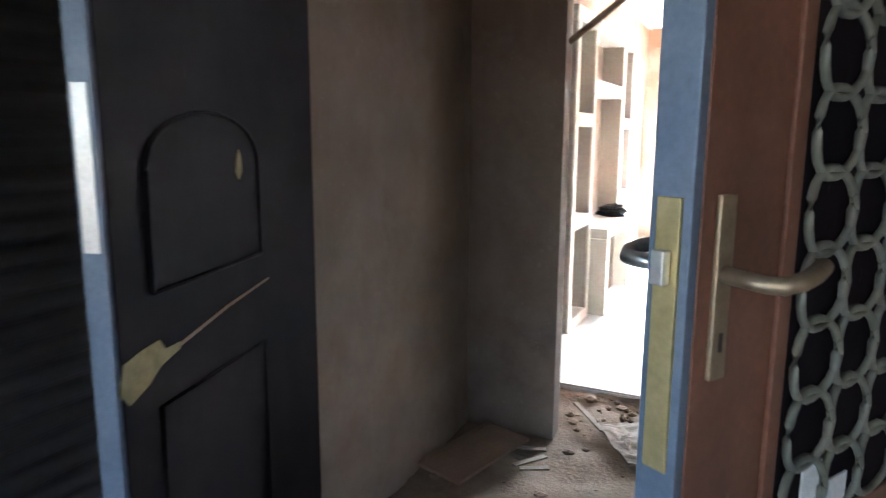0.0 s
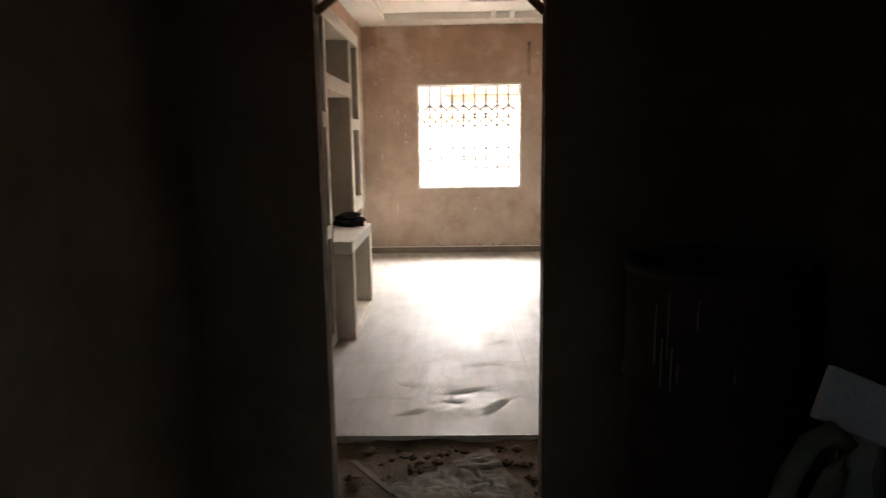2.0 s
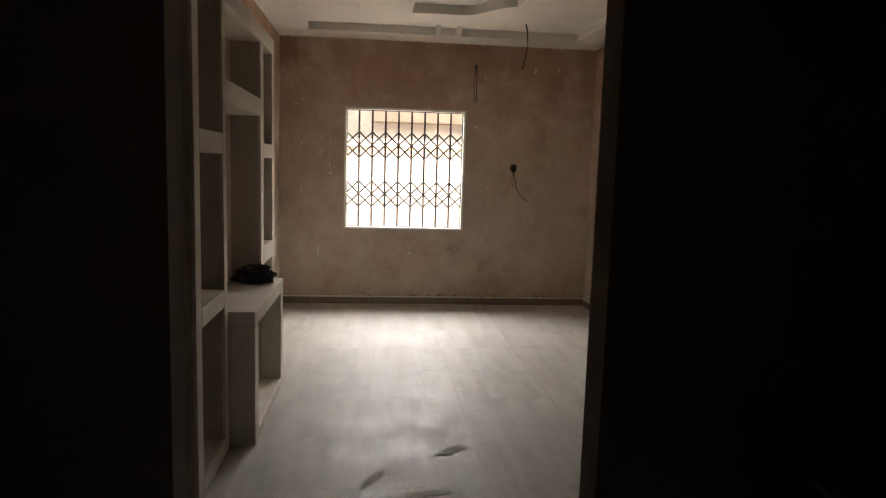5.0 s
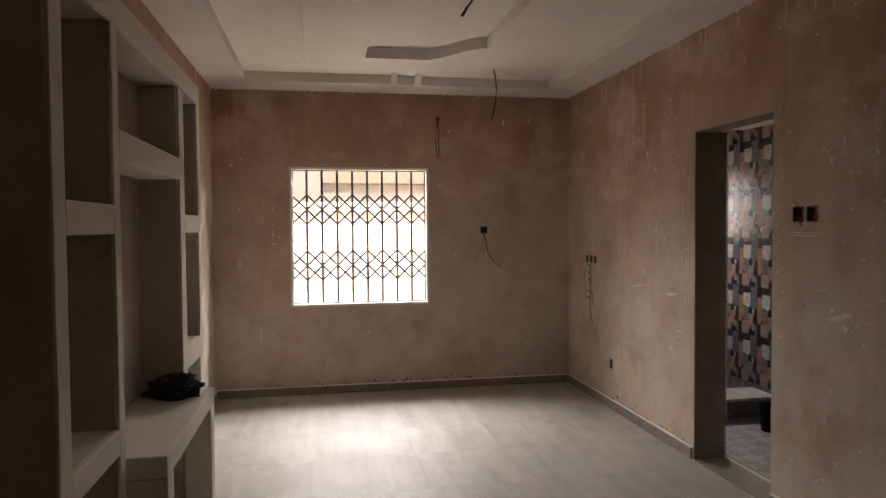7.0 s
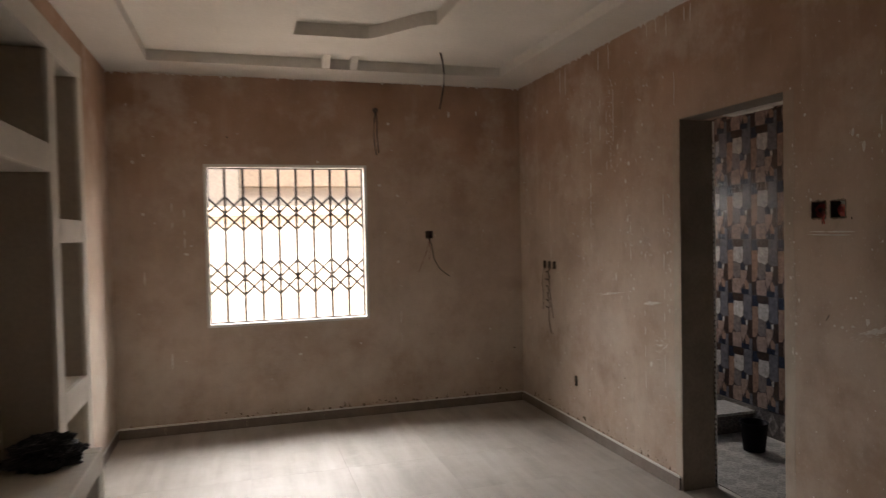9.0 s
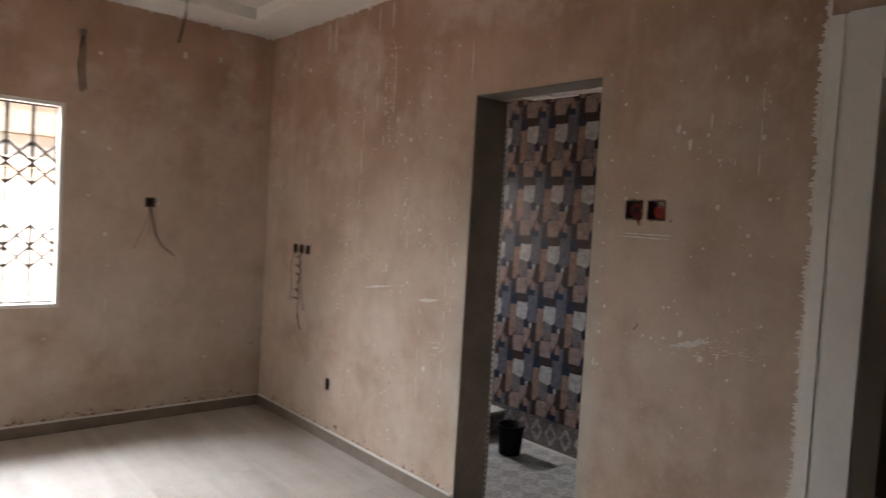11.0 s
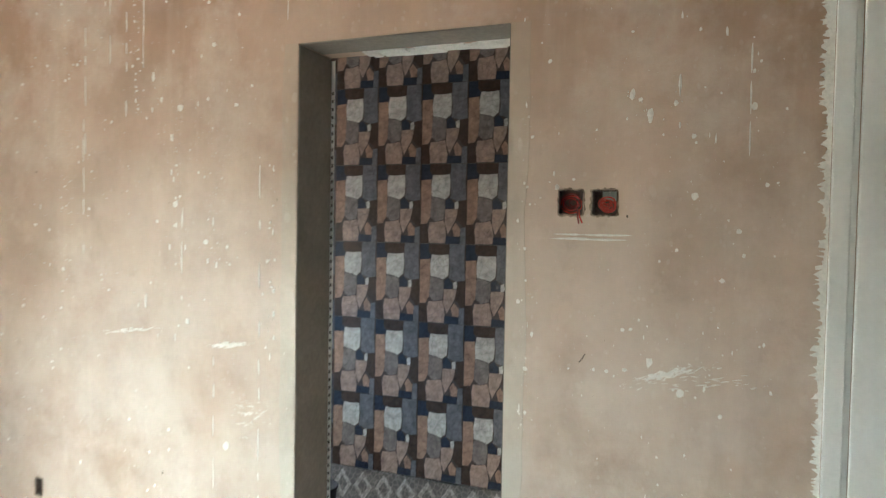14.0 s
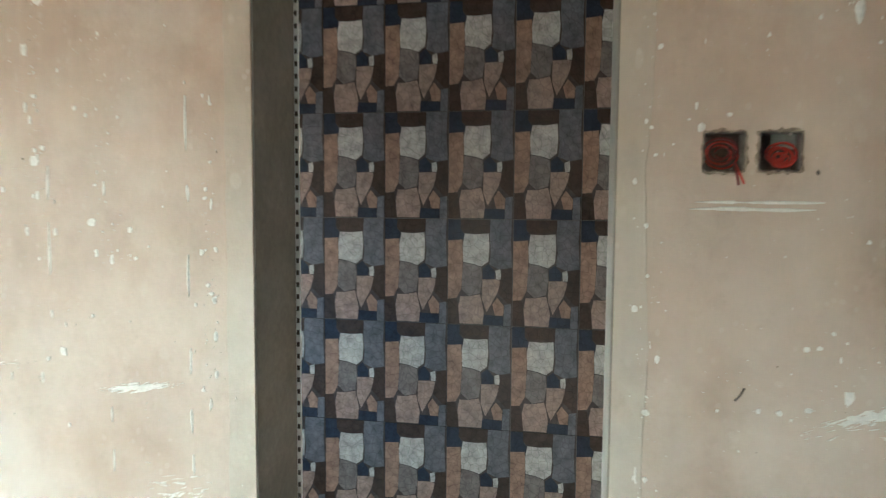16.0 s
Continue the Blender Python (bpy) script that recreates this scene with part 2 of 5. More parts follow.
# ---- mesh helpers ----
def part(name, bm, material, parent=None, label="", mesh=None):
    """Links a bmesh as one mesh object, under parent where one is given."""
    me = mesh
    if me is None:
        me = bpy.data.meshes.new(name)
        bm.to_mesh(me)
        bm.free()
        for mm in (material if isinstance(material, (list, tuple)) else [material]):
            me.materials.append(mm)
    ob = new(name, me)
    if parent is not None:
        ob.parent = parent
    if label:
        ob["label"] = label
    return ob


def add_box(bm, x0, x1, y0, y1, z0, z1, mi=0):
    vs = [bm.verts.new((x, y, z)) for x in (x0, x1) for y in (y0, y1) for z in (z0, z1)]
    fs = []
    for q in ((0, 1, 3, 2), (4, 6, 7, 5), (0, 4, 5, 1), (2, 3, 7, 6), (0, 2, 6, 4), (1, 5, 7, 3)):
        f = bm.faces.new([vs[i] for i in q])
        f.material_index = mi
        fs.append(f)
    return vs


def boxm(x0, x1, y0, y1, z0, z1, bevel=0.0):
    bm = bmesh.new()
    add_box(bm, x0, x1, y0, y1, z0, z1)
    if bevel:
        bmesh.ops.bevel(bm, geom=bm.edges[:], offset=bevel, segments=2, affect="EDGES", profile=0.6)
    return bm


def grid_wall(axis, p0, p1, us, vs, holes):
    """A wall slab between p0 and p1 along axis, over breakpoints us and heights vs, with open cells where holes cover them."""
    bm = bmesh.new()
    def solid(i, j):
        if not (0 <= i < len(us) - 1 and 0 <= j < len(vs) - 1):
            return False
        cu, cv = (us[i] + us[i + 1]) / 2, (vs[j] + vs[j + 1]) / 2
        return not any(a < cu < b and c < cv < d for a, b, c, d in holes)
    cache = {}
    def vert(s, i, j):
        if (s, i, j) not in cache:
            p = p1 if s else p0
            cache[s, i, j] = bm.verts.new((p, us[i], vs[j]) if axis == "x" else (us[i], p, vs[j]))
        return cache[s, i, j]
    for i in range(len(us) - 1):
        for j in range(len(vs) - 1):
            if not solid(i, j):
                continue
            for s in (0, 1):
                bm.faces.new([vert(s, i, j), vert(s, i + 1, j), vert(s, i + 1, j + 1), vert(s, i, j + 1)])
            if not solid(i - 1, j):
                bm.faces.new([vert(0, i, j), vert(1, i, j), vert(1, i, j + 1), vert(0, i, j + 1)])
            if not solid(i + 1, j):
                bm.faces.new([vert(0, i + 1, j), vert(1, i + 1, j), vert(1, i + 1, j + 1), vert(0, i + 1, j + 1)])
            if not solid(i, j - 1):
                bm.faces.new([vert(0, i, j), vert(1, i, j), vert(1, i + 1, j), vert(0, i + 1, j)])
            if not solid(i, j + 1):
                bm.faces.new([vert(0, i, j + 1), vert(1, i, j + 1), vert(1, i + 1, j + 1), vert(0, i + 1, j + 1)])
    bmesh.ops.recalc_face_normals(bm, faces=bm.faces[:])
    return bm


def tube(points, r, sides=8, smooth=True):
    """A round bar or wire along points."""
    bm = bmesh.new()
    pts = [Vector(p) for p in points]
    rings = []
    for i, p in enumerate(pts):
        d = (pts[min(i + 1, len(pts) - 1)] - pts[max(i - 1, 0)]).normalized()
        a = d.cross(Vector((0, 0, 1)))
        if a.length < 0.05:
            a = d.cross(Vector((1, 0, 0)))
        a.normalize()
        b = d.cross(a)
        rings.append([bm.verts.new(p + r * (math.cos(k * math.tau / sides) * a + math.sin(k * math.tau / sides) * b)) for k in range(sides)])
    for r0, r1 in zip(rings, rings[1:]):
        for k in range(sides):
            f = bm.faces.new([r0[k], r0[(k + 1) % sides], r1[(k + 1) % sides], r1[k]])
            f.smooth = smooth
    bm.faces.new(rings[0])
    bm.faces.new(rings[-1][::-1])
    bmesh.ops.recalc_face_normals(bm, faces=bm.faces[:])
    return bm


def lathe(profile, sides=32, mi=0):
    """A turned body from (radius, height) pairs."""
    bm = bmesh.new()
    rings = [[bm.verts.new((r * math.cos(k * math.tau / sides), r * math.sin(k * math.tau / sides), z)) for k in range(sides)] for r, z in profile]
    for r0, r1 in zip(rings, rings[1:]):
        for k in range(sides):
            f = bm.faces.new([r0[k], r0[(k + 1) % sides], r1[(k + 1) % sides], r1[k]])
            f.smooth = True
    bm.faces.new(rings[0][::-1])
    bmesh.ops.recalc_face_normals(bm, faces=bm.faces[:])
    return bm


def structure(name, bm, material, label, parent=None):
    return tagged(part(name, bm, material, parent), label, kind="structure")


def empty(name, label, category, group="", loc=(0, 0, 0)):
    e = new(name)
    e.empty_display_size = 0.1
    e.location = loc
    return tagged(e, label, category, group)


# ---- plan ----
LEFT, RIGHT, FAR = -1.298, 2.0, 9.69          # room wall faces
BACK0, BACK1 = 3.8, 3.9                    # wall between vestibule and room
CEIL, TRAY, DEEP = 2.75, 2.825, 2.91       # ceiling levels
OPEN_L, OPEN_R, OPEN_T = -0.68, 0.135, 2.25   # opening from the vestibule
W0, W1, WZ0, WZ1 = -0.625, 0.618, 0.812, 2.056
BD0, BD1, BDT = 6.69, 7.447, 2.117            # bathroom doorway
BX, BFLOOR = 3.2, -0.004                      # bathroom tiled wall and floor
FR0 = 5.69                                   # side of the wide opening to the dark room
VFLOOR = -0.07
ENT0, ENT1 = 2.43, 2.63                      # entrance wall

SOCKETS = [(6.459, 6.535, 1.534, 1.61), (6.361, 6.437, 1.534, 1.61), (9.188, 9.238, 1.195, 1.255), (9.1, 9.15, 1.195, 1.255), (9.015, 9.065, 1.195, 1.255), (8.685, 8.725, 0.335, 0.41)]
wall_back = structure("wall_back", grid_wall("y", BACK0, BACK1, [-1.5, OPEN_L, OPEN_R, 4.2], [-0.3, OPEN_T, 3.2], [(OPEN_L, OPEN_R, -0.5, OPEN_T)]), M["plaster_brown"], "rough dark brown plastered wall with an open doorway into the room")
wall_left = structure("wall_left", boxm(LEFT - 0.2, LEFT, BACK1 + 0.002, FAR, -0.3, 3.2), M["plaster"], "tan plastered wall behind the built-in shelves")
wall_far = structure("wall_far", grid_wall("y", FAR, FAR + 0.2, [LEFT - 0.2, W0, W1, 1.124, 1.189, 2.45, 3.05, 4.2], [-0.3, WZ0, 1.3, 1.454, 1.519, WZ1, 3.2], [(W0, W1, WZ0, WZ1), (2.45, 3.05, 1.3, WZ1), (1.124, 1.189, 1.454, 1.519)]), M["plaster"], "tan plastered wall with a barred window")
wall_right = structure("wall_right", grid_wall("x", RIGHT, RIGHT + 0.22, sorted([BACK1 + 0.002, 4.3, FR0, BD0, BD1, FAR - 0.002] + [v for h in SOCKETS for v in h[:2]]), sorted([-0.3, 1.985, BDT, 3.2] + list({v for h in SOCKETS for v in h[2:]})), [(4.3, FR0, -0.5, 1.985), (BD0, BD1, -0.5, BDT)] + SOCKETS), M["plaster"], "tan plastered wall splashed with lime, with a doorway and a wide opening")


def room_ceiling():
    bm = bmesh.new()
    xs, ys = [LEFT, -0.975, 1.672, RIGHT], [BACK1, 4.5, 9.31, FAR]
    for i in range(3):
        for j in range(3):
            if (i, j) != (1, 1):
                add_box(bm, xs[i], xs[i + 1], ys[j], ys[j + 1], CEIL, 3.2)
    # tray with a deeper panel that has a wavy far side
    wave = [(-0.01, 8.73), (0.448, 8.73)]
    for k in range(1, 11):
        f = k / 10
        wave.append((0.448 + 0.406 * f, 8.73 - 0.41 * (3 * f * f - 2 * f ** 3)))
    for (xa, ya), (xb, yb) in zip(wave, wave[1:]):
        vs = [bm.verts.new(p) for p in ((xa, ya, TRAY), (xb, yb, TRAY), (xb, 9.31, TRAY), (xa, 9.31, TRAY))]
        bm.faces.new(vs)
        bm.faces.new([bm.verts.new(p) for p in ((xa, ya, TRAY), (xb, yb, TRAY), (xb, yb, DEEP), (xa, ya, DEEP))])
        bm.faces.new([bm.verts.new(p) for p in ((xa, 5.6, DEEP), (xb, 5.6, DEEP), (xb, yb, DEEP), (xa, ya, DEEP))])
    add_box(bm, -0.975, -0.01, 4.5, 9.31, TRAY, 3.2)
    add_box(bm, 0.854, 1.26, 4.5, 9.31, TRAY, 3.2)
    # second, plain recess beside the right-hand rim
    add_box(bm, 1.26, 1.672, 4.5, 5.6, TRAY, 3.2)
    add_box(bm, 1.26, 1.672, 5.6, 6.87, DEEP, 3.2)
    add_box(bm, 1.26, 1.672, 6.87, 9.31, TRAY, 3.2)
    add_box(bm, -0.01, 0.854, 4.5, 5.6, TRAY, 3.2)
    add_box(bm, -0.01, 0.854, 5.6, 9.31, DEEP + 0.03, 3.2)
    add_box(bm, -0.487, -0.462, 4.5, 8.85, TRAY - 0.04, TRAY)
    bmesh.ops.recalc_face_normals(bm, faces=bm.faces[:])
    for x in (0.243, 0.45):
        # short ribs that slope back from the tray to the rim
        low = [bm.verts.new((xx, 9.308, CEIL + 0.004)) for xx in (x, x + 0.055)]
        top = [bm.verts.new((xx, 9.19, TRAY)) for xx in (x, x + 0.055)]
        back = [bm.verts.new((xx, 9.308, TRAY)) for xx in (x, x + 0.055)]
        bm.faces.new((low[0], low[1], top[1], top[0]))
        bm.faces.new((low[0], top[0], back[0]))
        bm.faces.new((low[1], back[1], top[1]))
    return bm


structure("ceiling", room_ceiling(), M["ceiling"], "white plaster tray ceiling with a wavy recessed panel")
floor = structure("floor", boxm(LEFT, RIGHT + 0.22, 4.42, FAR, -0.3, -0.012), M["grout"], "grey wood-grain tiled floor with a dusty film")
def dirt_sheet():
    bm = bmesh.new()
    nx, ny = 60, 44
    rows = []
    for j in range(ny + 1):
        row = []
        for i in range(nx + 1):
            x, y = -1.45 + 3.3 * i / nx, ENT0 + (4.418 - ENT0) * j / ny
            rise = max(0.0, (y - 3.6) / 0.82)
            z = VFLOOR + 0.045 * rise ** 2 + 0.022 * noise.noise((x * 5, y * 5, 0)) + 0.012 * noise.noise((x * 17, y * 17, 3))
            row.append(bm.verts.new((x, y, z)))
        rows.append(row)
    for j in range(ny):
        for i in range(nx):
            f = bm.faces.new((rows[j][i], rows[j][i + 1], rows[j + 1][i + 1], rows[j + 1][i]))
            f.smooth = True
    low = [bm.verts.new((x, y, -0.3)) for x, y in ((-1.45, ENT0), (1.85, ENT0), (1.85, 4.418), (-1.45, 4.418))]
    bm.faces.new(low[::-1])
    return bm


structure("vestibule_floor", dirt_sheet(), M["mud"], "trampled dry mud floor strewn with rubble")
structure("wall_vestibule_left", boxm(-1.45, -1.15, ENT1, BACK0, -0.3, 3.2), M["plaster_shaded"], "bare plastered side wall of the dim entrance")
structure("wall_vestibule_right", boxm(1.6, 1.8, ENT1, BACK0, -0.3, 3.2), M["plaster_shaded"], "bare plastered side wall of the dim entrance")
structure("ceiling_vestibule", boxm(-1.45, 1.8, ENT0, BACK0, 2.7, 3.2), M["plaster_shaded"], "unlit bare plaster ceiling of the entrance")
structure("wall_entrance", grid_wall("y", ENT0, ENT1, [-3.0, -1.15, 0.69, 3.5], [-0.3, 2.3, 3.2], [(-1.15, 0.69, -0.5, 2.3)]), M["plaster_shaded"], "rough plastered front wall with a double doorway")

# dark room beside
structure("wall_dark_room", boxm(4.0, 4.2, BACK1 + 0.002, 6.2, -0.3, 3.2), M["plaster"], "tan plastered wall of an unlit side room")
structure("wall_dark_room_end", boxm(RIGHT + 0.222, 4.2, 6.2, 6.35, -0.3, 3.2), M["plaster"], "plastered partition beside the bathroom")
structure("ceiling_dark_room", boxm(RIGHT + 0.222, 4.0, BACK1 + 0.002, 6.2, CEIL, 3.2), M["ceiling"], "white ceiling of the unlit side room")
structure("floor_dark_room", boxm(RIGHT + 0.222, 4.0, BACK1 + 0.002, 6.2, -0.3, 0.0), M["tile"], "grey tiled floor of the unlit side room")

# bathroom shell
structure("wall_bath", boxm(BX, BX + 0.2, 6.35, FAR, -0.3, 3.2), M["grout_dark"], "bathroom wall clad in stone-print tiles")
structure("ceiling_bath", boxm(RIGHT + 0.222, BX, 6.352, FAR, 2.6, 3.2), M["ceiling"], "white bathroom ceiling")
structure("floor_bath", boxm(RIGHT + 0.222, BX, 6.352, FAR, -0.3, BFLOOR), M["grout"], "grey patterned bathroom tile floor")
structure("roof", boxm(-3.0, 4.2, ENT0, FAR + 0.2, 3.2, 3.35), M["concrete"], "concrete roof slab over the house")

# outside: ground, facing house, added unseen passage shell that dims the entrance
structure("ground", boxm(-400, 400, -400, 400, -0.5, -0.31), M["ground"], "bare earth ground")
structure("ground_passage", boxm(-2.4, 1.9, -4.5, ENT0 - 0.002, -0.31, VFLOOR - 0.02), M["concrete"], "worn concrete floor inside the added passage shell")
# holes in the unseen side walls steer daylight onto the doors and doorway
structure("wall_passage_right", grid_wall("x", 1.7, 1.9, [-4.5, -1.5, -0.9, ENT0 - 0.002], [-0.31, 1.0, 2.0, 2.75], [(-1.5, -0.9, 1.0, 2.0)]), M["plaster_shaded"], "unseen plastered wall added to block sky light, with a hole that lets some in")
structure("light_block_roof", boxm(-2.4, 1.9, -4.7, ENT0 - 0.002, 2.75, 2.85), M["zinc"], "unseen zinc roof added to block sky light")
structure("wall_passage_left", grid_wall("x", -2.4, -2.2, [-4.5, -2.0, -0.6, ENT0 - 0.002], [-0.31, 0.8, 2.2, 2.75], [(-2.0, -0.6, 0.8, 2.2)]), M["plaster_shaded"], "unseen plastered wall added to block sky light, with a hole that lets some in")
structure("wall_passage_end", grid_wall("y", -4.7, -4.5, [-2.4, -1.2, 0.5, 1.9], [-0.31, 2.1, 2.75], [(-1.2, 0.5, -0.5, 2.1)]), M["plaster_shaded"], "unseen plastered end wall added to narrow the daylight, with an opening")

# ---- built-in shelves ----
SX, SB = -1.04, LEFT
wall_shelf = empty("wall_shelf", "grey-white plastered built-in shelf unit with empty niches", "shelf", loc=(SX, 6.4, 0))


def shelf_piece(name, y0, y1, z0, z1, x0=None, x1=None):
    # upright bodies take the shaded copy, front strips the lighter shelf plaster
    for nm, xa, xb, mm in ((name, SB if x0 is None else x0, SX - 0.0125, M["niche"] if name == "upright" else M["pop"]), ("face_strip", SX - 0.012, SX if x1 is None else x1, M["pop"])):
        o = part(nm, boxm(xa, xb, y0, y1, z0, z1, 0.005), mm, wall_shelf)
        o.matrix_parent_inverse = Matrix.Translation((-SX, -6.4, 0))
    return o


UPRIGHTS = ((5.378, 5.468), (5.907, 5.974), (6.98, 7.092), (7.457, 7.553))
for y0, y1 in UPRIGHTS:
    shelf_piece("upright", y0, y1, 0.0, 2.216)
shelf_piece("top", 5.378, 7.553, 2.218, 2.323)
for z0, z1 in ((0.713, 1.76), (1.868, 2.215)):
    part("back_panel", boxm(SB, -1.228, 5.975, 6.979, z0, z1, 0.002), M["plaster"], wall_shelf, "bare stained plaster back of the niche").matrix_parent_inverse = Matrix.Translation((-SX, -6.4, 0))
BAYS = [(p[1] + 0.001, q[0] - 0.001) for p, q in zip(UPRIGHTS, UPRIGHTS[1:])]
for bay, z0, z1 in ((0, 1.505, 1.604), (0, 0.755, 0.844), (0, 0.0, 0.08), (1, 1.761, 1.867), (2, 1.499, 1.594), (2, 0.80, 0.918)):
    shelf_piece("shelf_board", *BAYS[bay], z0, z1)
tv_bench = empty("tv_bench", "grey-white plastered media bench built against the shelves", "bench", loc=(-0.93, 6.5, 0))


def bench_piece(name, x0, x1, y0, y1, z0, z1):
    o = part(name, boxm(x0, x1, y0, y1, z0, z1, 0.006), M["pop"], tv_bench)
    o.matrix_parent_inverse = Matrix.Translation((0.93, -6.5, 0))
    return o


bench_piece("bench_top", SB, -0.91, 6.0, 6.978, 0.63, 0.712)
bench_piece("bench_top", SX + 0.002, -0.91, 6.979, 7.05, 0.63, 0.712)
bench_piece("side_panel", SB, -0.91, 6.0, 6.1, 0.0, 0.629)
bench_piece("side_panel", SX + 0.002, -0.91, 6.95, 7.05, 0.0, 0.629)
bench_piece("back_panel", SB, SX - 0.06, 6.102, 6.975, 0.0, 0.628)
bench_piece("plinth", SX + 0.002, -0.91, 6.102, 6.948, 0.0, 0.06)

# ---- window with iron grille ----
window_1 = empty("window_1", "square window opening with a black iron security grille", "window", loc=(0, FAR, WZ0))
window_1["kind"] = "structure"


def win_piece(name, bm, mat):
    o = part(name, bm, mat, window_1)
    o.matrix_parent_inverse = Matrix.Translation((0, -FAR, -WZ0))
    return o


for x0, x1, z0, z1 in ((W0 - 0.012, W0 + 0.012, WZ0 - 0.012, WZ1 + 0.012), (W1 - 0.012, W1 + 0.012, WZ0 - 0.012, WZ1 + 0.012), (W0 + 0.013, W1 - 0.013, WZ0 - 0.012, WZ0 + 0.012), (W0 + 0.013, W1 - 0.013, WZ1 - 0.012, WZ1 + 0.012)):
    win_piece("window_trim", boxm(x0, x1, FAR - 0.004, FAR + 0.05, z0, z1, 0.002), M["frame"])
GY = FAR + 0.1
step = (W1 - W0) / 9
for k in range(10):
    x = W0 + step * k + (0.008 if k == 0 else -0.008 if k == 9 else 0)
    win_piece("grille_bar", boxm(x - 0.01, x + 0.01, GY - 0.004, GY + 0.004, WZ0, WZ1), M["iron"])
for zz in (WZ0 + 0.012, WZ1 - 0.012):
    win_piece("grille_rail", boxm(W0, W1, GY - 0.012, GY - 0.0045, zz - 0.006, zz + 0.006), M["iron"])
half = 0.135
for zc in (WZ1 - 0.37, WZ1 - 0.885):
    for k in range(-1, 9):
        for sgn, yy in ((1, GY - 0.009), (-1, GY + 0.009)):
            # a flat diagonal strip over two bar spacings, cut at the reveals
            a, b = max(k, 0), min(k + 2, 9)
            if b <= a:
                continue
            za, zb = zc + sgn * half * (1 - (a - k)), zc + sgn * half * (1 - (b - k))
            win_piece("grille_diagonal", tube([(W0 + step * a, yy, za), (W0 + step * b, yy, zb)], 0.0095, 6), M["iron"])

# ---- doorways ----
door_frame_post = empty("opening_frame", "white-painted timber frame round the opening to the dark room", "door frame", loc=(RIGHT, 5.7, 0))


def of_piece(name, bm, mat):
    o = part(name, bm, mat, door_frame_post)
    o.matrix_parent_inverse = Matrix.Translation((-RIGHT, -5.7, 0))
    return o


of_piece("post", boxm(RIGHT - 0.02, RIGHT + 0.24, FR0 - 0.03, FR0 - 0.001, 0, 1.984, 0.003), M["frame"])
of_piece("casing", boxm(RIGHT - 0.035, RIGHT - 0.0205, FR0 - 0.03, 5.766, 0, 2.2, 0.004), M["frame"])
of_piece("casing_bead", boxm(RIGHT - 0.02, RIGHT - 0.001, 5.78, 5.825, 0, 2.2, 0.004), M["frame"])
of_piece("casing_bed", boxm(RIGHT - 0.014, RIGHT - 0.0005, 5.7665, 5.7795, 0, 2.2, 0.001), M["frame"])
of_piece("header", boxm(RIGHT - 0.035, RIGHT + 0.12, 5.40, FR0 - 0.031, 1.986, 2.2, 0.004), M["frame"])

# ---- bathroom doorway trim ----
BEAD_HOLES = bmesh.new()
corner_bead = empty("corner_bead", "galvanised perforated corner bead along the doorway edge", "corner bead", loc=(RIGHT + 0.22, BD1, 0))
cb = part("strip", boxm(0.001, 0.005, -0.014, 0.0, 0.0, BDT - 0.01, 0.001), M["frame"], corner_bead)
for k in range(66):
    add_box(BEAD_HOLES, -0.0005, 0.0008, -0.011, -0.004, 0.03 + k * 0.03, 0.042 + k * 0.03)
part("perforation", BEAD_HOLES, M["iron"], corner_bead)["kind"] = "stuff"


def jagged_strip(z0, z1, n, edge, width, seed, x):
    """A thin skin of lime whose outer edge is torn."""
    rnd = random.Random(seed)
    bm = bmesh.new()
    prev = None
    for k in range(n + 1):
        z = z0 + (z1 - z0) * k / n
        w = width * (0.1 + 0.5 * rnd.random() ** 2 + 0.9 * abs(noise.noise((0, 0, z * 4))) + 0.5 * max(0, noise.noise((3, 0, z * 1.3))))
        cur = [bm.verts.new((x, edge, z)), bm.verts.new((x, edge + w, z + rnd.uniform(-0.004, 0.004)))]
        if prev:
            bm.faces.new((prev[0], prev[1], cur[1], cur[0]))
        prev = cur
    r = bmesh.ops.extrude_face_region(bm, geom=bm.faces[:])
    bmesh.ops.translate(bm, vec=(-0.002, 0, 0), verts=[e for e in r["geom"] if isinstance(e, bmesh.types.BMVert)])
    bmesh.ops.recalc_face_normals(bm, faces=bm.faces[:])
    return bm


structure("trim_lime_edge", jagged_strip(0.0, 2.75, 620, 5.826, 0.042, 4, RIGHT - 0.001), M["white_mark"], "torn white plaster edge beside the painted frame")


def splashes(rnd, n, place, size):
    """Lime drops thrown on a wall; place(rnd) gives a point, the way along the wall and the normal."""
    bm = bmesh.new()
    for _ in range(n):
        p, u, nrm = place(rnd)
        r = size * (0.3 + rnd.random() ** 6 * 3.2)
        tall = 1.0 + (rnd.random() ** 3) * 4 if rnd.random() < 0.5 else rnd.uniform(0.7, 1.4)
        r = r / math.sqrt(tall)
        k = rnd.randint(6, 9)
        vs = [bm.verts.new(p + nrm * 0.0016 + (u * math.cos(a) + Vector((0, 0, tall)) * math.sin(a)) * r * rnd.uniform(0.6, 1.1)) for a in (i * math.tau / k for i in range(k))]
        c = bm.verts.new(p + nrm * 0.0026)
        b2 = [bm.verts.new(v.co - nrm * 0.002) for v in vs]
        for i in range(k):
            j = (i + 1) % k
            bm.faces.new((vs[i], vs[j], c))
            bm.faces.new((vs[i], vs[j], b2[j], b2[i]))
    bmesh.ops.recalc_face_normals(bm, faces=bm.faces[:])
    return bm


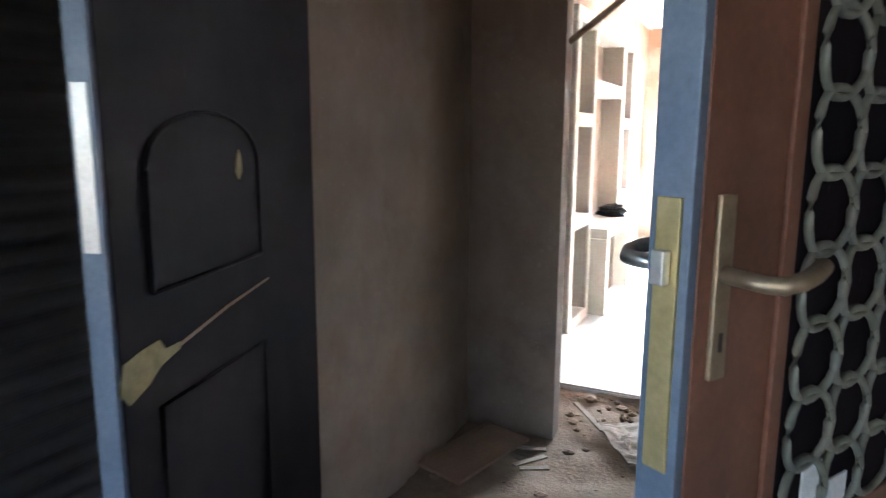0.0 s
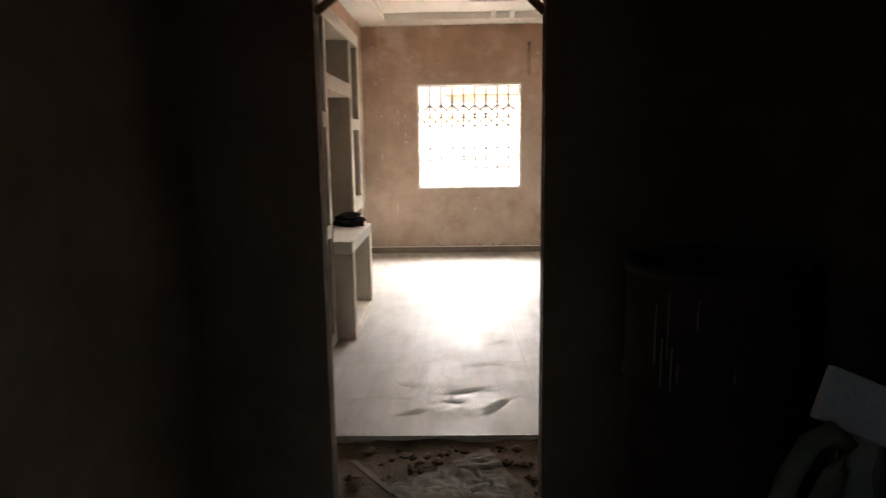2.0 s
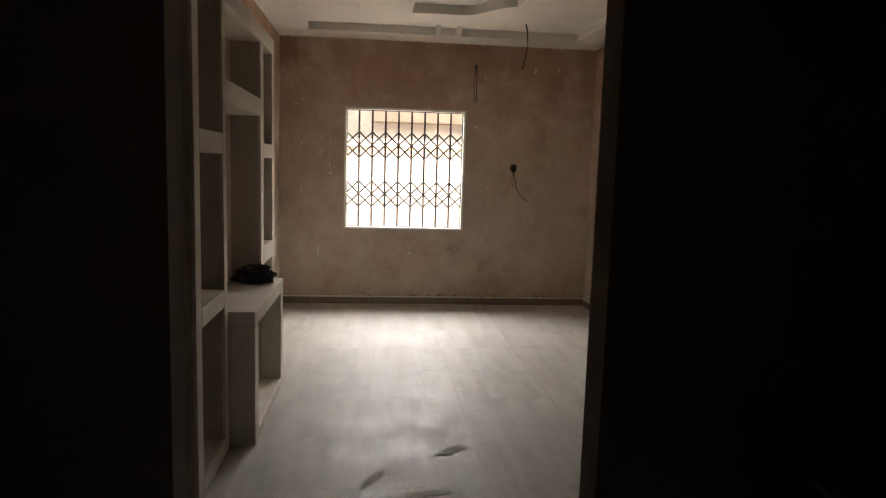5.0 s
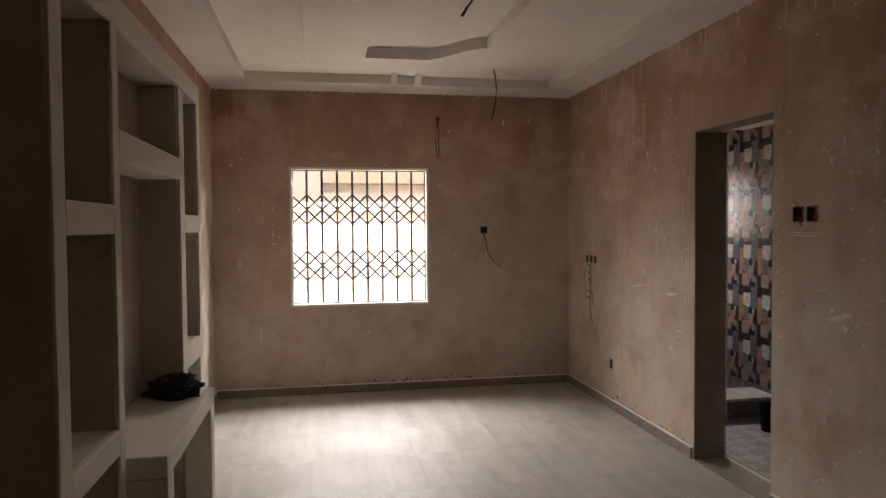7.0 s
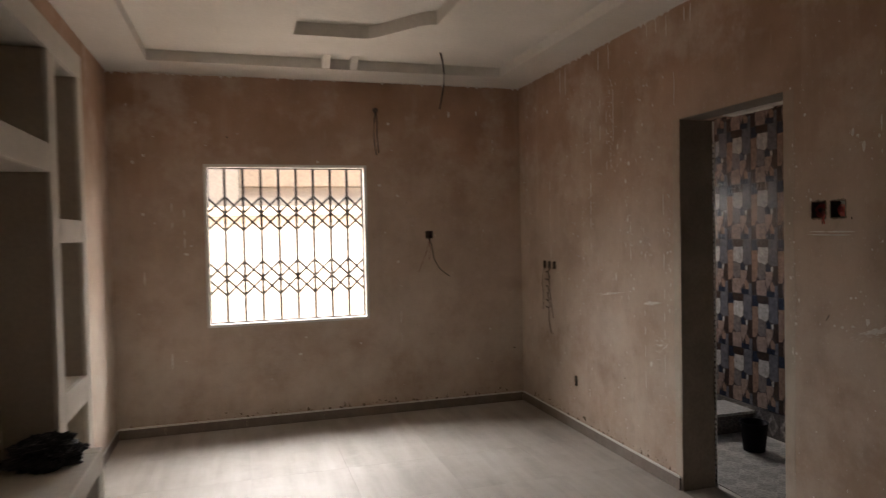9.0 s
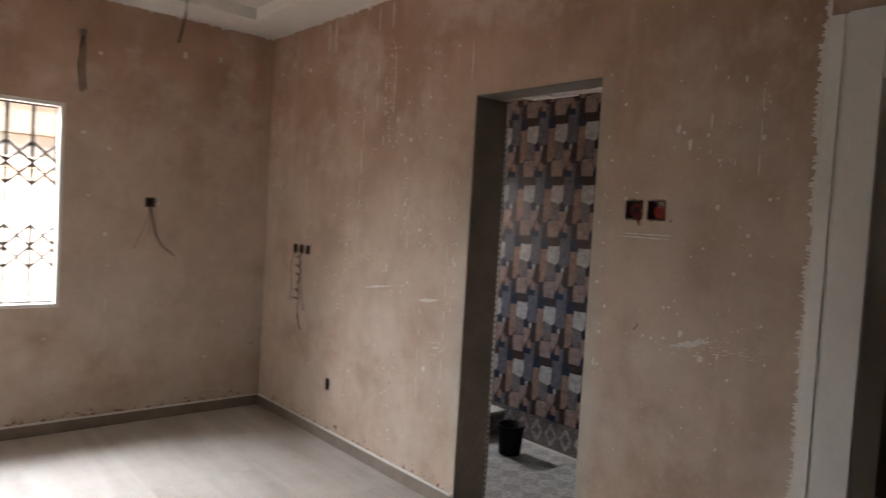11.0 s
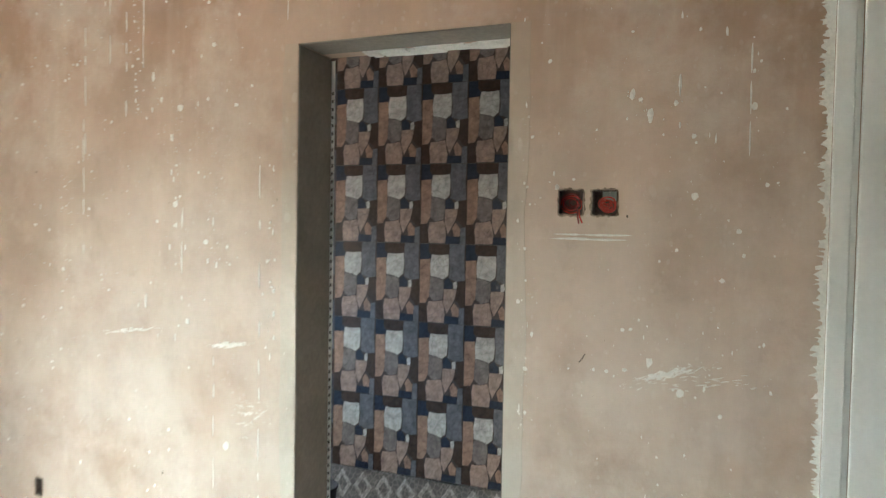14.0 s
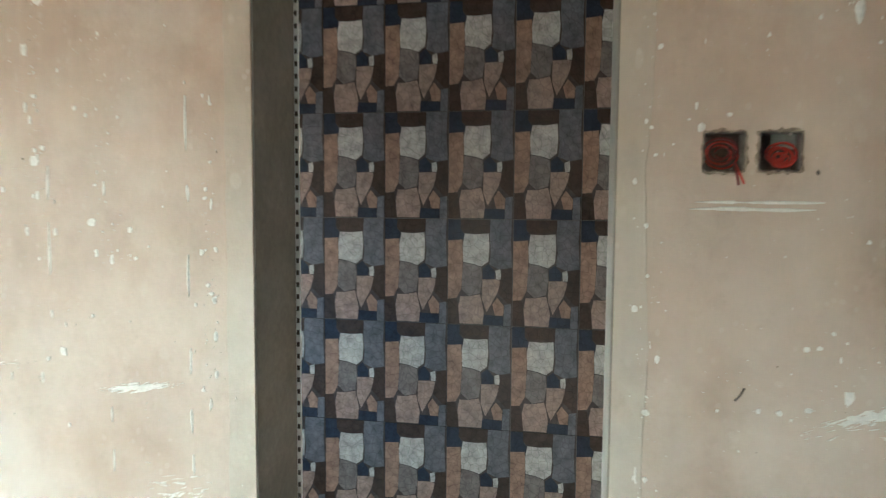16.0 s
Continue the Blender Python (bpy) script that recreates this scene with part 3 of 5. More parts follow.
COLUMNS = [(8.53, 0.035, 1.5, 2.6), (8.17, 0.03, 1.9, 2.5), (7.98, 0.04, 1.4, 1.95), (7.8, 0.05, 1.3, 1.85), (7.55, 0.03, 1.0, 1.7), (6.2, 0.25, 1.4, 2.1), (8.6, 0.3, 0.9, 2.3), (6.25, 0.3, 1.0, 1.25), (6.63, 0.025, 0.8, 1.9)]


def on_right(rnd):
    if rnd.random() < 0.42:
        y, w, z0, z1 = rnd.choice(COLUMNS)
        y, z = rnd.gauss(y, w * 0.6), rnd.uniform(z0, z1)
    else:
        y, z = rnd.uniform(5.9, 9.6), rnd.uniform(0.15, 2.6)
    while BD0 - 0.03 < y < BD1 + 0.03:
        y = rnd.uniform(5.9, 9.6)
    return Vector((RIGHT, y, z)), Vector((0, 1, 0)), Vector((-1, 0, 0))


def on_far(rnd):
    x, z = rnd.uniform(-1.2, 1.95), rnd.uniform(0.2, 2.6)
    while W0 - 0.03 < x < W1 + 0.03 and WZ0 - 0.03 < z < WZ1 + 0.03:
        x = rnd.uniform(-1.2, 1.95)
    return Vector((x, FAR, z)), Vector((1, 0, 0)), Vector((0, -1, 0))


def on_dark(rnd):
    return Vector((4.0, rnd.uniform(4.2, 6.15), rnd.uniform(0.3, 1.9))), Vector((0, 1, 0)), Vector((-1, 0, 0))


for nm, bm_, lab in (("dark_flecks", splashes(random.Random(13), 34, on_right, 0.002), "small dark chips and dirt flecks on the plaster"), ("dark_flecks", splashes(random.Random(14), 20, on_far, 0.003), "small dark chips and dirt flecks on the plaster"), ("lime_splashes", splashes(random.Random(11), 1700, on_right, 0.0024), "white lime drops splashed on the plastered wall"), ("lime_blots", splashes(random.Random(15), 60, on_right, 0.005), "larger white lime blots on the plastered wall"), ("lime_splashes", splashes(random.Random(16), 260, on_dark, 0.004), "white lime drops on the unlit room's wall"), ("lime_splashes", splashes(random.Random(12), 150, on_far, 0.0042), "few white lime drops splashed on the window wall")):
    tagged(part(nm, bm_, M["box"] if "dark" in nm else M["white_mark"]), lab, "stain", kind="stuff")


def smear(y0, y1, z, h, seed, n=26, lean=-0.12):
    """A dragged trowel smear of lime: many short broken streaks, dense in the middle."""
    rnd = random.Random(seed)
    bm = bmesh.new()
    mid, span = (y0 + y1) / 2, (y1 - y0) / 2
    for _ in range(n * 4):
        f = max(-1.0, min(1.0, rnd.gauss(0, 0.45)))
        y = mid + span * f
        l, t = rnd.uniform(0.003, 0.022) * (1.2 - abs(f)), rnd.uniform(0.0004, 0.0026) * (1.15 - abs(f))
        zz, x = z + lean * span * f + rnd.gauss(0, h * 0.6), RIGHT - rnd.uniform(0.0016, 0.003)
        k = rnd.randint(6, 8)
        sl = lean + rnd.uniform(-0.25, 0.25)
        vs = []
        for i in range(k):
            a = i * math.tau / k
            r = rnd.uniform(0.55, 1.15)
            vs.append(bm.verts.new((x, y + l * r * math.cos(a), zz + sl * l * math.cos(a) + t * r * math.sin(a))))
        bk = [bm.verts.new((RIGHT + 0.001, v.co.y, v.co.z)) for v in vs]
        bm.faces.new(vs)
        for i in range(k):
            bm.faces.new((vs[i], vs[(i + 1) % k], bk[(i + 1) % k], bk[i]))
    bmesh.ops.recalc_face_normals(bm, faces=bm.faces[:])
    return bm


def drips(rnd, wall, runs):
    """Long uneven runs of lime, each broken into a few drawn-out drops."""
    bm = bmesh.new()
    for u, z0, z1, w, gaps in runs:
        z = z1
        while z > z0:
            l = min(z - z0, rnd.uniform(0.03, 0.12) if gaps else z1 - z0)
            n = max(4, int(l / 0.02))
            prev = None
            for k in range(n + 1):
                f = k / n
                ww = w * (0.25 + 0.75 * math.sin(math.pi * (0.08 + 0.9 * f)) ** 0.7) * rnd.uniform(0.7, 1.2)
                c = u + 0.004 * noise.noise((u * 9, (z - l * f) * 7, 3))
                zz = z - l * f
                if wall == "x":
                    cur = [bm.verts.new(q) for q in ((RIGHT + 0.001, c - ww, zz), (RIGHT - 0.002, c, zz), (RIGHT + 0.001, c + ww, zz))]
                else:
                    cur = [bm.verts.new(q) for q in ((c - ww, FAR + 0.001, zz), (c, FAR - 0.002, zz), (c + ww, FAR + 0.001, zz))]
                if prev:
                    for q in (0, 1):
                        bm.faces.new((prev[q], prev[q + 1], cur[q + 1], cur[q]))
                prev = cur
            z -= l + (rnd.uniform(0.02, 0.12) if gaps else 9)
    bmesh.ops.recalc_face_normals(bm, faces=bm.faces[:])
    return bm


def upper_runs(rnd):
    return [(y, 2.72 - rnd.uniform(0.05, 0.22), 2.725, rnd.uniform(0.003, 0.008), False) for y in (rnd.uniform(5.9, 8.9) for _ in range(16))]


dr = random.Random(21)
tagged(part("lime_runs", drips(dr, "x", [(8.14, 2.08, 2.43, 0.0045, False), (8.225, 1.9, 2.3, 0.006, True), (8.44, 1.72, 2.42, 0.006, True), (8.31, 2.1, 2.4, 0.005, True), (7.49, 2.2, 2.39, 0.004, False), (8.45, 1.3, 1.9, 0.005, True), (7.95, 1.2, 1.55, 0.006, True), (7.8, 0.5, 1.0, 0.004, True), (7.6, 0.5, 1.7, 0.006, True), (6.02, 1.7, 2.0, 0.0035, True), (6.2, 1.78, 1.93, 0.006, True), (9.1, 1.2, 1.9, 0.004, True)] + upper_runs(dr)), M["white_mark"]), "long white lime runs down the plastered wall", "stain", kind="stuff")
tagged(part("lime_runs", drips(dr, "y", [(-0.87, 1.58, 1.77, 0.006, True), (-0.785, 1.42, 1.72, 0.007, True), (-1.076, 1.15, 1.25, 0.008, False), (1.35, 2.48, 2.53, 0.016, False), (1.6, 2.5, 2.54, 0.012, False), (1.745, 2.15, 2.3, 0.004, True), (-0.9, 0.5, 0.62, 0.01, False), (0.9, 0.6, 0.85, 0.005, True)]), M["white_mark"]), "white lime runs beside the window", "stain", kind="stuff")


def blot(bm, rnd, y, z, r, tall):
    """One uneven lime blot with a few crumbs round it."""
    for k in range(1 + rnd.randint(2, 5)):
        q = r if k == 0 else r * rnd.uniform(0.08, 0.25)
        cy, cz = (y, z) if k == 0 else (y + rnd.gauss(0, r * 1.6), z + rnd.gauss(0, r * 2.2))
        n = 14 if k == 0 else 7
        rim = [bm.verts.new((RIGHT - 0.0006, cy + q * math.cos(a) * f, cz + q * tall * math.sin(a) * f)) for a, f in ((i * math.tau / n, 0.8 + 0.35 * noise.noise((math.cos(i * math.tau / n) + y * 9, math.sin(i * math.tau / n) + z * 9, k)) + rnd.uniform(-0.06, 0.06)) for i in range(n))]
        top = bm.verts.new((RIGHT - 0.0032, cy, cz))
        for i in range(n):
            bm.faces.new((rim[i], rim[(i + 1) % n], top))


BLOTS = bmesh.new()
blot_rnd = random.Random(41)
for y, z, r, tall in ((6.328, 1.88, 0.009, 2.2), (6.277, 1.82, 0.01, 2.4), (6.154, 1.59, 0.011, 1.3), (6.539, 1.618, 0.009, 1.2), (6.21, 1.85, 0.008, 1.2), (6.197, 1.44, 0.006, 1.1), (6.256, 1.08, 0.01, 0.8), (6.331, 1.09, 0.009, 0.8), (7.54, 1.256, 0.007, 1.5), (7.538, 1.175, 0.007, 1.7), (7.537, 1.09, 0.006, 1.9), (7.934, 1.4, 0.006, 1.8), (7.975, 1.57, 0.005, 2.0), (8.008, 1.4, 0.006, 2.0), (8.05, 1.955, 0.008, 2.2), (8.095, 1.92, 0.006, 2.4), (8.09, 2.045, 0.009, 2.4), (7.79, 1.34, 0.006, 2.4), (7.98, 1.06, 0.005, 4.0)):
    blot(BLOTS, blot_rnd, y, z, r, tall)
bmesh.ops.recalc_face_normals(BLOTS, faces=BLOTS.faces[:])
tagged(part("lime_blots", BLOTS, M["white_mark"]), "thick white lime blots with crumbs on the plaster", "stain", kind="stuff")
gouge = part("gouge", tube([(RIGHT - 0.001, 6.462, 1.1), (RIGHT - 0.002, 6.452, 1.112), (RIGHT - 0.001, 6.445, 1.126)], 0.002, 6), M["box"])
tagged(gouge, "short dark gouge in the plaster", "stain", kind="stuff")


def above_skirting(rnd):
    y = rnd.uniform(7.5, 9.6) if rnd.random() < 0.8 else rnd.uniform(5.9, 6.6)
    return Vector((RIGHT, y, 0.086 + 0.05 * rnd.random() ** 3)), Vector((0, 1, 0)), Vector((-1, 0, 0))


def above_far_skirting(rnd):
    return Vector((rnd.uniform(-1.25, 1.95), FAR, 0.086 + 0.05 * rnd.random() ** 3)), Vector((1, 0, 0)), Vector((0, -1, 0))


for bm_ in (splashes(random.Random(31), 190, above_skirting, 0.0045), splashes(random.Random(32), 240, above_far_skirting, 0.0045)):
    tagged(part("dirt_crumbs", bm_, M["mud"]), "dark crumbs of mortar along the skirting top", "dirt", kind="stuff")

# smoothed plaster bands beside the bathroom doorway, cement lining darkened for the reveal's shade
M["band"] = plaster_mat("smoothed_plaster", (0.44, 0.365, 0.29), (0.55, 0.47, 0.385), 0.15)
def wavy_band(y_in, side, z1, seed):
    bm = bmesh.new()
    prev = None
    for k in range(61):
        z = z1 * k / 60
        w = 0.06 + 0.012 * noise.noise((seed, z * 3, 0)) + 0.006 * noise.noise((seed, z * 14, 2))
        cur = [bm.verts.new((RIGHT - 0.0009, y_in, z)), bm.verts.new((RIGHT - 0.0009, y_in + side * w, z)), bm.verts.new((RIGHT + 0.001, y_in + side * (w + 0.003), z))]
        if prev:
            for q in (0, 1):
                bm.faces.new((prev[q], prev[q + 1], cur[q + 1], cur[q]))
        prev = cur
    bmesh.ops.recalc_face_normals(bm, faces=bm.faces[:])
    return bm


structure("trim_band", wavy_band(BD1, 1, BDT, 1.0), M["band"], "smoothed plaster band along the doorway edge")
structure("trim_band", wavy_band(BD0, -1, BDT, 7.0), M["band"], "smoothed plaster band along the doorway edge")
structure("trim_reveal", boxm(RIGHT + 0.004, RIGHT + 0.216, BD1 - 0.004, BD1 + 0.002, 0.001, BDT - 0.005), M["reveal"], "grey cement reveal lining, darkened to hold the doorway's shade")
structure("trim_reveal", boxm(RIGHT + 0.004, RIGHT + 0.216, BD0 - 0.002, BD0 + 0.004, 0.001, BDT - 0.005), M["reveal"], "grey cement reveal lining, darkened to hold the doorway's shade")
structure("trim_soffit", boxm(RIGHT + 0.004, RIGHT + 0.149, BD0 + 0.005, BD1 - 0.005, BDT - 0.004, BDT + 0.001), M["reveal"], "grey cement soffit lining, darkened to hold the doorway's shade")
for a in ((6.08, 6.36, 1.085, 0.012, 3, 30, -0.3), (7.62, 7.84, 1.05, 0.005, 5, 60), (8.0, 8.4, 1.07, 0.006, 6, 24), (5.95, 6.3, 1.08, 0.03, 8, 9), (7.52, 7.75, 0.8, 0.06, 9, 14)):
    tagged(part("lime_smear", smear(*a), M["white_mark"]), "white trowel smear of lime on plaster", "stain", kind="stuff")
def rough_line(y0, y1, z, seed):
    """A brushed line of lime with tapering ends and an uneven width."""
    bm = bmesh.new()
    prev = None
    n = 40
    for k in range(n + 1):
        f = k / n
        y = y0 + (y1 - y0) * f
        w = 0.0042 * min(1.0, 6 * f + 0.1, 5 * (1 - f) + 0.08) * (0.55 + 0.9 * abs(noise.noise((y * 13, seed, 0))) + 0.25 * noise.noise((y * 70, seed, 1)))
        if seed == 3 and 0.55 < f < 0.7:
            w *= 0.3
        c = z + 0.0022 * noise.noise((y * 8, seed, 4))
        cur = [bm.verts.new((0.0006, y, c - w - 0.0006)), bm.verts.new((-0.0022, y, c - w * 0.6)), bm.verts.new((-0.0022, y, c + w * 0.6)), bm.verts.new((0.0006, y, c + w + 0.0006))]
        if prev:
            for q in range(3):
                bm.faces.new((prev[q], prev[q + 1], cur[q + 1], cur[q]))
        prev = cur
    bmesh.ops.recalc_face_normals(bm, faces=bm.faces[:])
    return bm


line_mark = empty("level_mark", "two white chalk-like lines drawn under the sockets", "mark", loc=(RIGHT, 6.435, 1.474))
for z0, ya, yb in ((0.004, -0.115, 0.11), (-0.009, -0.10, 0.12)):
    part("line", rough_line(ya, yb, z0, 3 if z0 > 0 else 5), M["white_mark"], line_mark)

# ---- sockets and loose wires ----
M["wire_grey"] = mat_new("dusty_wire", (0.075, 0.055, 0.042), 0.6)
M["rim"] = grained("broken_plaster_edge", (0.17, 0.12, 0.085), (0.4, 0.32, 0.25), 0.95, 60.0, 200.0, 0.004)
M["card"] = grained("grey_green_card", (0.3, 0.33, 0.3), (0.4, 0.43, 0.39), 0.8, 20.0, 90.0, 0.001)
def socket_box(u, v, w, h, wall):
    """An empty flush box in the wall; wall 'x' is the side wall, 'y' the window wall."""
    e = empty("socket_box", "empty flush electrical box with bare wires in the plaster", "socket", "empty electrical boxes", (RIGHT, u, v) if wall == "x" else (u, FAR, v))
    t = 0.004
    for a0, a1, b0, b1 in ((-w / 2, -w / 2 + t, -h / 2, h / 2), (w / 2 - t, w / 2, -h / 2, h / 2), (-w / 2 + t, w / 2 - t, -h / 2, -h / 2 + t), (-w / 2 + t, w / 2 - t, h / 2 - t, h / 2)):
        bm = boxm(-0.002, 0.05, a0, a1, b0, b1) if wall == "x" else boxm(a0, a1, -0.002, 0.05, b0, b1)
        part("side", bm, M["box"], e)
    bm = boxm(0.05, 0.054, -w / 2, w / 2, -h / 2, h / 2) if wall == "x" else boxm(-w / 2, w / 2, 0.05, 0.054, -h / 2, h / 2)
    part("back", bm, M["box"], e)
    return e


def coil(e, mats, rnd, turns, r0, r1, depth=0.012, cy0=0.0, cz0=0.0, gauge=0.0024):
    """Loose loops of wire pushed into a box."""
    for k in range(turns):
        r = r0 + (r1 - r0) * (k + 0.5) / turns
        cy, cz, tilt, sq = cy0 + rnd.uniform(-0.005, 0.005), cz0 + rnd.uniform(-0.005, 0.005), rnd.uniform(-0.4, 0.4), rnd.uniform(0.7, 1.0)
        lift = depth + rnd.uniform(-0.006, 0.008)
        pts = []
        for q in range(25):
            a = q / 24 * math.tau * rnd.uniform(0.93, 0.96) + k * 1.3
            y, z = r * math.cos(a), r * sq * math.sin(a)
            pts.append((lift + tilt * y * 0.6, max(-0.033, min(0.033, cy + y)), max(-0.033, min(0.033, cz + z))))
        part("wire_loop", tube(pts, gauge, 6), mats[k % len(mats)], e)


def chipped_rim(w, h, rnd, width):
    """Broken plaster round a box: an uneven flat ring that hugs its opening."""
    bm = bmesh.new()
    n = 44
    prev = first = None
    for k in range(n):
        a = k * math.tau / n
        c, q = math.cos(a), math.sin(a)
        m_ = 1.0 / max(abs(c) / (w / 2), abs(q) / (h / 2))
        grow = width * (0.25 + rnd.random() ** 2 * 1.2)
        bite = rnd.uniform(0.0, 0.004)
        cur = [bm.verts.new((-0.0022, c * (m_ - bite), q * (m_ - bite))), bm.verts.new((-0.0026, c * (m_ + grow * 0.5), q * (m_ + grow * 0.5))), bm.verts.new((0.0008, c * (m_ + grow), q * (m_ + grow)))]
        if prev:
            for i in (0, 1):
                bm.faces.new((prev[i], prev[i + 1], cur[i + 1], cur[i]))
        else:
            first = cur
        prev = cur
    for i in (0, 1):
        bm.faces.new((prev[i], prev[i + 1], first[i + 1], first[i]))
    bmesh.ops.recalc_face_normals(bm, faces=bm.faces[:])
    return bm


boxes_made = [socket_box((a + b) / 2, (c + d) / 2, b - a, d - c, "x") for a, b, c, d in SOCKETS]
rnd = random.Random(7)
for e, (a, b, c, d) in zip(boxes_made, SOCKETS):
    part("chipped_rim", chipped_rim(b - a, d - c, rnd, 0.006), M["rim"], e, "broken brown plaster round the box")
coil(boxes_made[0], [M["wire_brown"], M["wire_brown"], M["wire_red"]], rnd, 5, 0.012, 0.032, 0.024, gauge=0.002)
coil(boxes_made[0], [M["wire_red"]], rnd, 1, 0.029, 0.032, 0.012, gauge=0.002)
part("wire_end", tube([(0.01, -0.02, -0.02), (-0.006, -0.022, -0.04), (-0.008, -0.026, -0.062)], 0.0024, 6), M["wire_brown"], boxes_made[0])
part("wire_end", tube([(0.01, -0.022, -0.02), (-0.005, -0.028, -0.042), (-0.007, -0.036, -0.06)], 0.0024, 6), M["wire_red"], boxes_made[0])
coil(boxes_made[1], [M["wire_red"]], rnd, 9, 0.006, 0.027, 0.02, -0.004, -0.006, 0.0021)
part("backing_card", boxm(0.028, 0.03, -0.034, 0.01, 0.006, 0.034), M["card"], boxes_made[1], "grey-green card behind the wires")
boxes_made[0]["label"] = "flush electrical box with coiled maroon wires"
boxes_made[1]["label"] = "flush electrical box with coiled red wires"
# a springy tangle of thin wire out of the middle box of three, one straight end from its neighbour
pts = [(0.01, 0, -0.01), (-0.01, 0.0, -0.045)]
for k in range(64):
    a = k / 64 * math.tau * 5.5
    pts.append((-0.016 - 0.006 * math.sin(a), 0.012 + (0.026 + 0.014 * math.sin(k * 0.13)) * math.cos(a), -0.06 - 0.31 * k / 64 + 0.02 * math.sin(a)))
pts += [(-0.012, 0.01, -0.4), (-0.01, 0.0, -0.47), (-0.01, -0.025, -0.54), (-0.01, -0.06, -0.55)]
part("loose_wire", tube(pts, 0.0026, 5), M["wire_grey"], boxes_made[3])
part("loose_wire", tube([(0.01, 0, -0.01), (-0.01, 0.004, -0.06), (-0.012, -0.02, -0.22), (-0.01, -0.07, -0.42)], 0.002, 5), M["wire_grey"], boxes_made[3])
part("loose_wire", tube([(0.01, 0, -0.01), (-0.012, 0.01, -0.05), (-0.014, 0.03, -0.14), (-0.013, 0.012, -0.24), (-0.01, 0.02, -0.37)], 0.002, 5), M["wire_grey"], boxes_made[2])
sb = socket_box(1.1565, 1.4865, 0.065, 0.065, "y")
part("loose_wire", tube([(0, 0.01, -0.02), (-0.01, -0.015, -0.08), (-0.05, -0.012, -0.2), (-0.1, -0.01, -0.31)], 0.0018, 6), M["wire_brown"], sb)
part("loose_wire", tube([(0, 0.01, -0.02), (0.012, -0.02, -0.08), (0.03, -0.02, -0.2), (0.08, -0.018, -0.29), (0.17, -0.015, -0.36)], 0.004, 6), M["wire"], sb)
part("loose_wire", tube([(0, 0.01, -0.02), (0.0, -0.02, -0.1), (-0.01, -0.02, -0.22)], 0.0018, 6), M["wire_brown"], sb)


def hanging_wire(name, label, pts, r):
    o = part(name, tube(pts, r, 6), M["wire"])
    return tagged(o, label, "wire")


hk = empty("wall_wire", "dark bare wire loop hanging out of the wall", "wire", loc=(0.717, FAR, 2.52))
part("stub", lathe([(0.001, 0.0), (0.022, 0.0), (0.02, 0.012), (0.001, 0.014)], 12), M["box"], hk).rotation_euler = (radians(90), 0, 0)
part("loop", tube([(0, -0.01, 0), (-0.012, -0.02, -0.08), (-0.02, -0.016, -0.2), (-0.014, -0.014, -0.28), (0.0, -0.012, -0.37)], 0.0042, 6), M["wire"], hk)
part("loop", tube([(0, -0.01, 0), (0.01, -0.02, -0.1), (0.005, -0.016, -0.2), (0.012, -0.014, -0.3), (0.022, -0.012, -0.35)], 0.0042, 6), M["wire"], hk)
hanging_wire("ceiling_wire", "black lamp wire hanging from the tray ceiling", [(1.067, 8.96, TRAY), (1.082, 8.96, 2.77), (1.092, 8.96, 2.68), (1.087, 8.96, 2.58), (1.072, 8.96, 2.5), (1.052, 8.96, 2.41)], 0.006)
hanging_wire("ceiling_wire", "short black lamp wire with a looped end", [(0.56, 7.42, DEEP), (0.55, 7.41, 2.885), (0.525, 7.39, 2.84), (0.505, 7.38, 2.815), (0.488, 7.375, 2.795), (0.47, 7.37, 2.765), (0.458, 7.37, 2.75), (0.468, 7.37, 2.748), (0.482, 7.37, 2.77), (0.497, 7.375, 2.8)], 0.0055)

hanging_wire("ceiling_wire", "loose ring of black wire under the ceiling panel", [(0.53 + 0.16 * math.cos(a), 7.16 + 0.13 * math.sin(a), DEEP - 0.03 - 0.03 * math.cos(a + 1)) for a in (k * math.tau * 0.93 / 22 for k in range(23))] + [(0.69, 7.17, DEEP)], 0.005)

# ---- things on and in the room ----
def crumple(name, label, category, mat, size, loc, seed, rough=0.35, sub=4):
    bm = bmesh.new()
    bmesh.ops.create_icosphere(bm, subdivisions=sub, radius=1.0)
    for v in bm.verts:
        d = v.co.normalized()
        n = noise.noise(d * 2.1 + Vector((seed, 0, 0))) + 0.6 * abs(noise.noise(d * 5.3 + Vector((0, seed, 0)))) + 0.45 * abs(noise.noise(d * 11 + Vector((0, 0, seed)))) - 0.2 * abs(noise.noise(d * 19 + Vector((seed, seed, 0))))
        v.co = d * (0.8 + rough * n)
        v.co.z = max(v.co.z, -0.55)
        v.co = Vector((v.co.x * size[0], v.co.y * size[1], (v.co.z + 0.55) * size[2]))
    o = part(name, bm, mat)
    o.location = loc
    return tagged(o, label, category)


crumple("plastic_bag", "crumpled glossy black plastic bag on the media bench", "bag", M["black_plastic"], (0.135, 0.085, 0.075), (-1.07, 6.86, 0.712), 3.0, 0.42, 5).rotation_euler = (0, 0, radians(10))
crumple("rubble_piece", "small grey lump of plaster on the media bench", "rubble", M["concrete"], (0.015, 0.02, 0.012), (-1.2, 6.42, 0.712), 8.0, 0.3, 2)
crumple("rubble_piece", "broken lump of plaster by the bathroom threshold", "rubble", M["concrete"], (0.06, 0.09, 0.05), (1.9, 6.6, 0.0), 5.0, 0.5, 3)
bucket = empty("bucket", "black plastic bucket standing on the bathroom floor", "bucket", loc=(2.88, 7.88, 0.005))
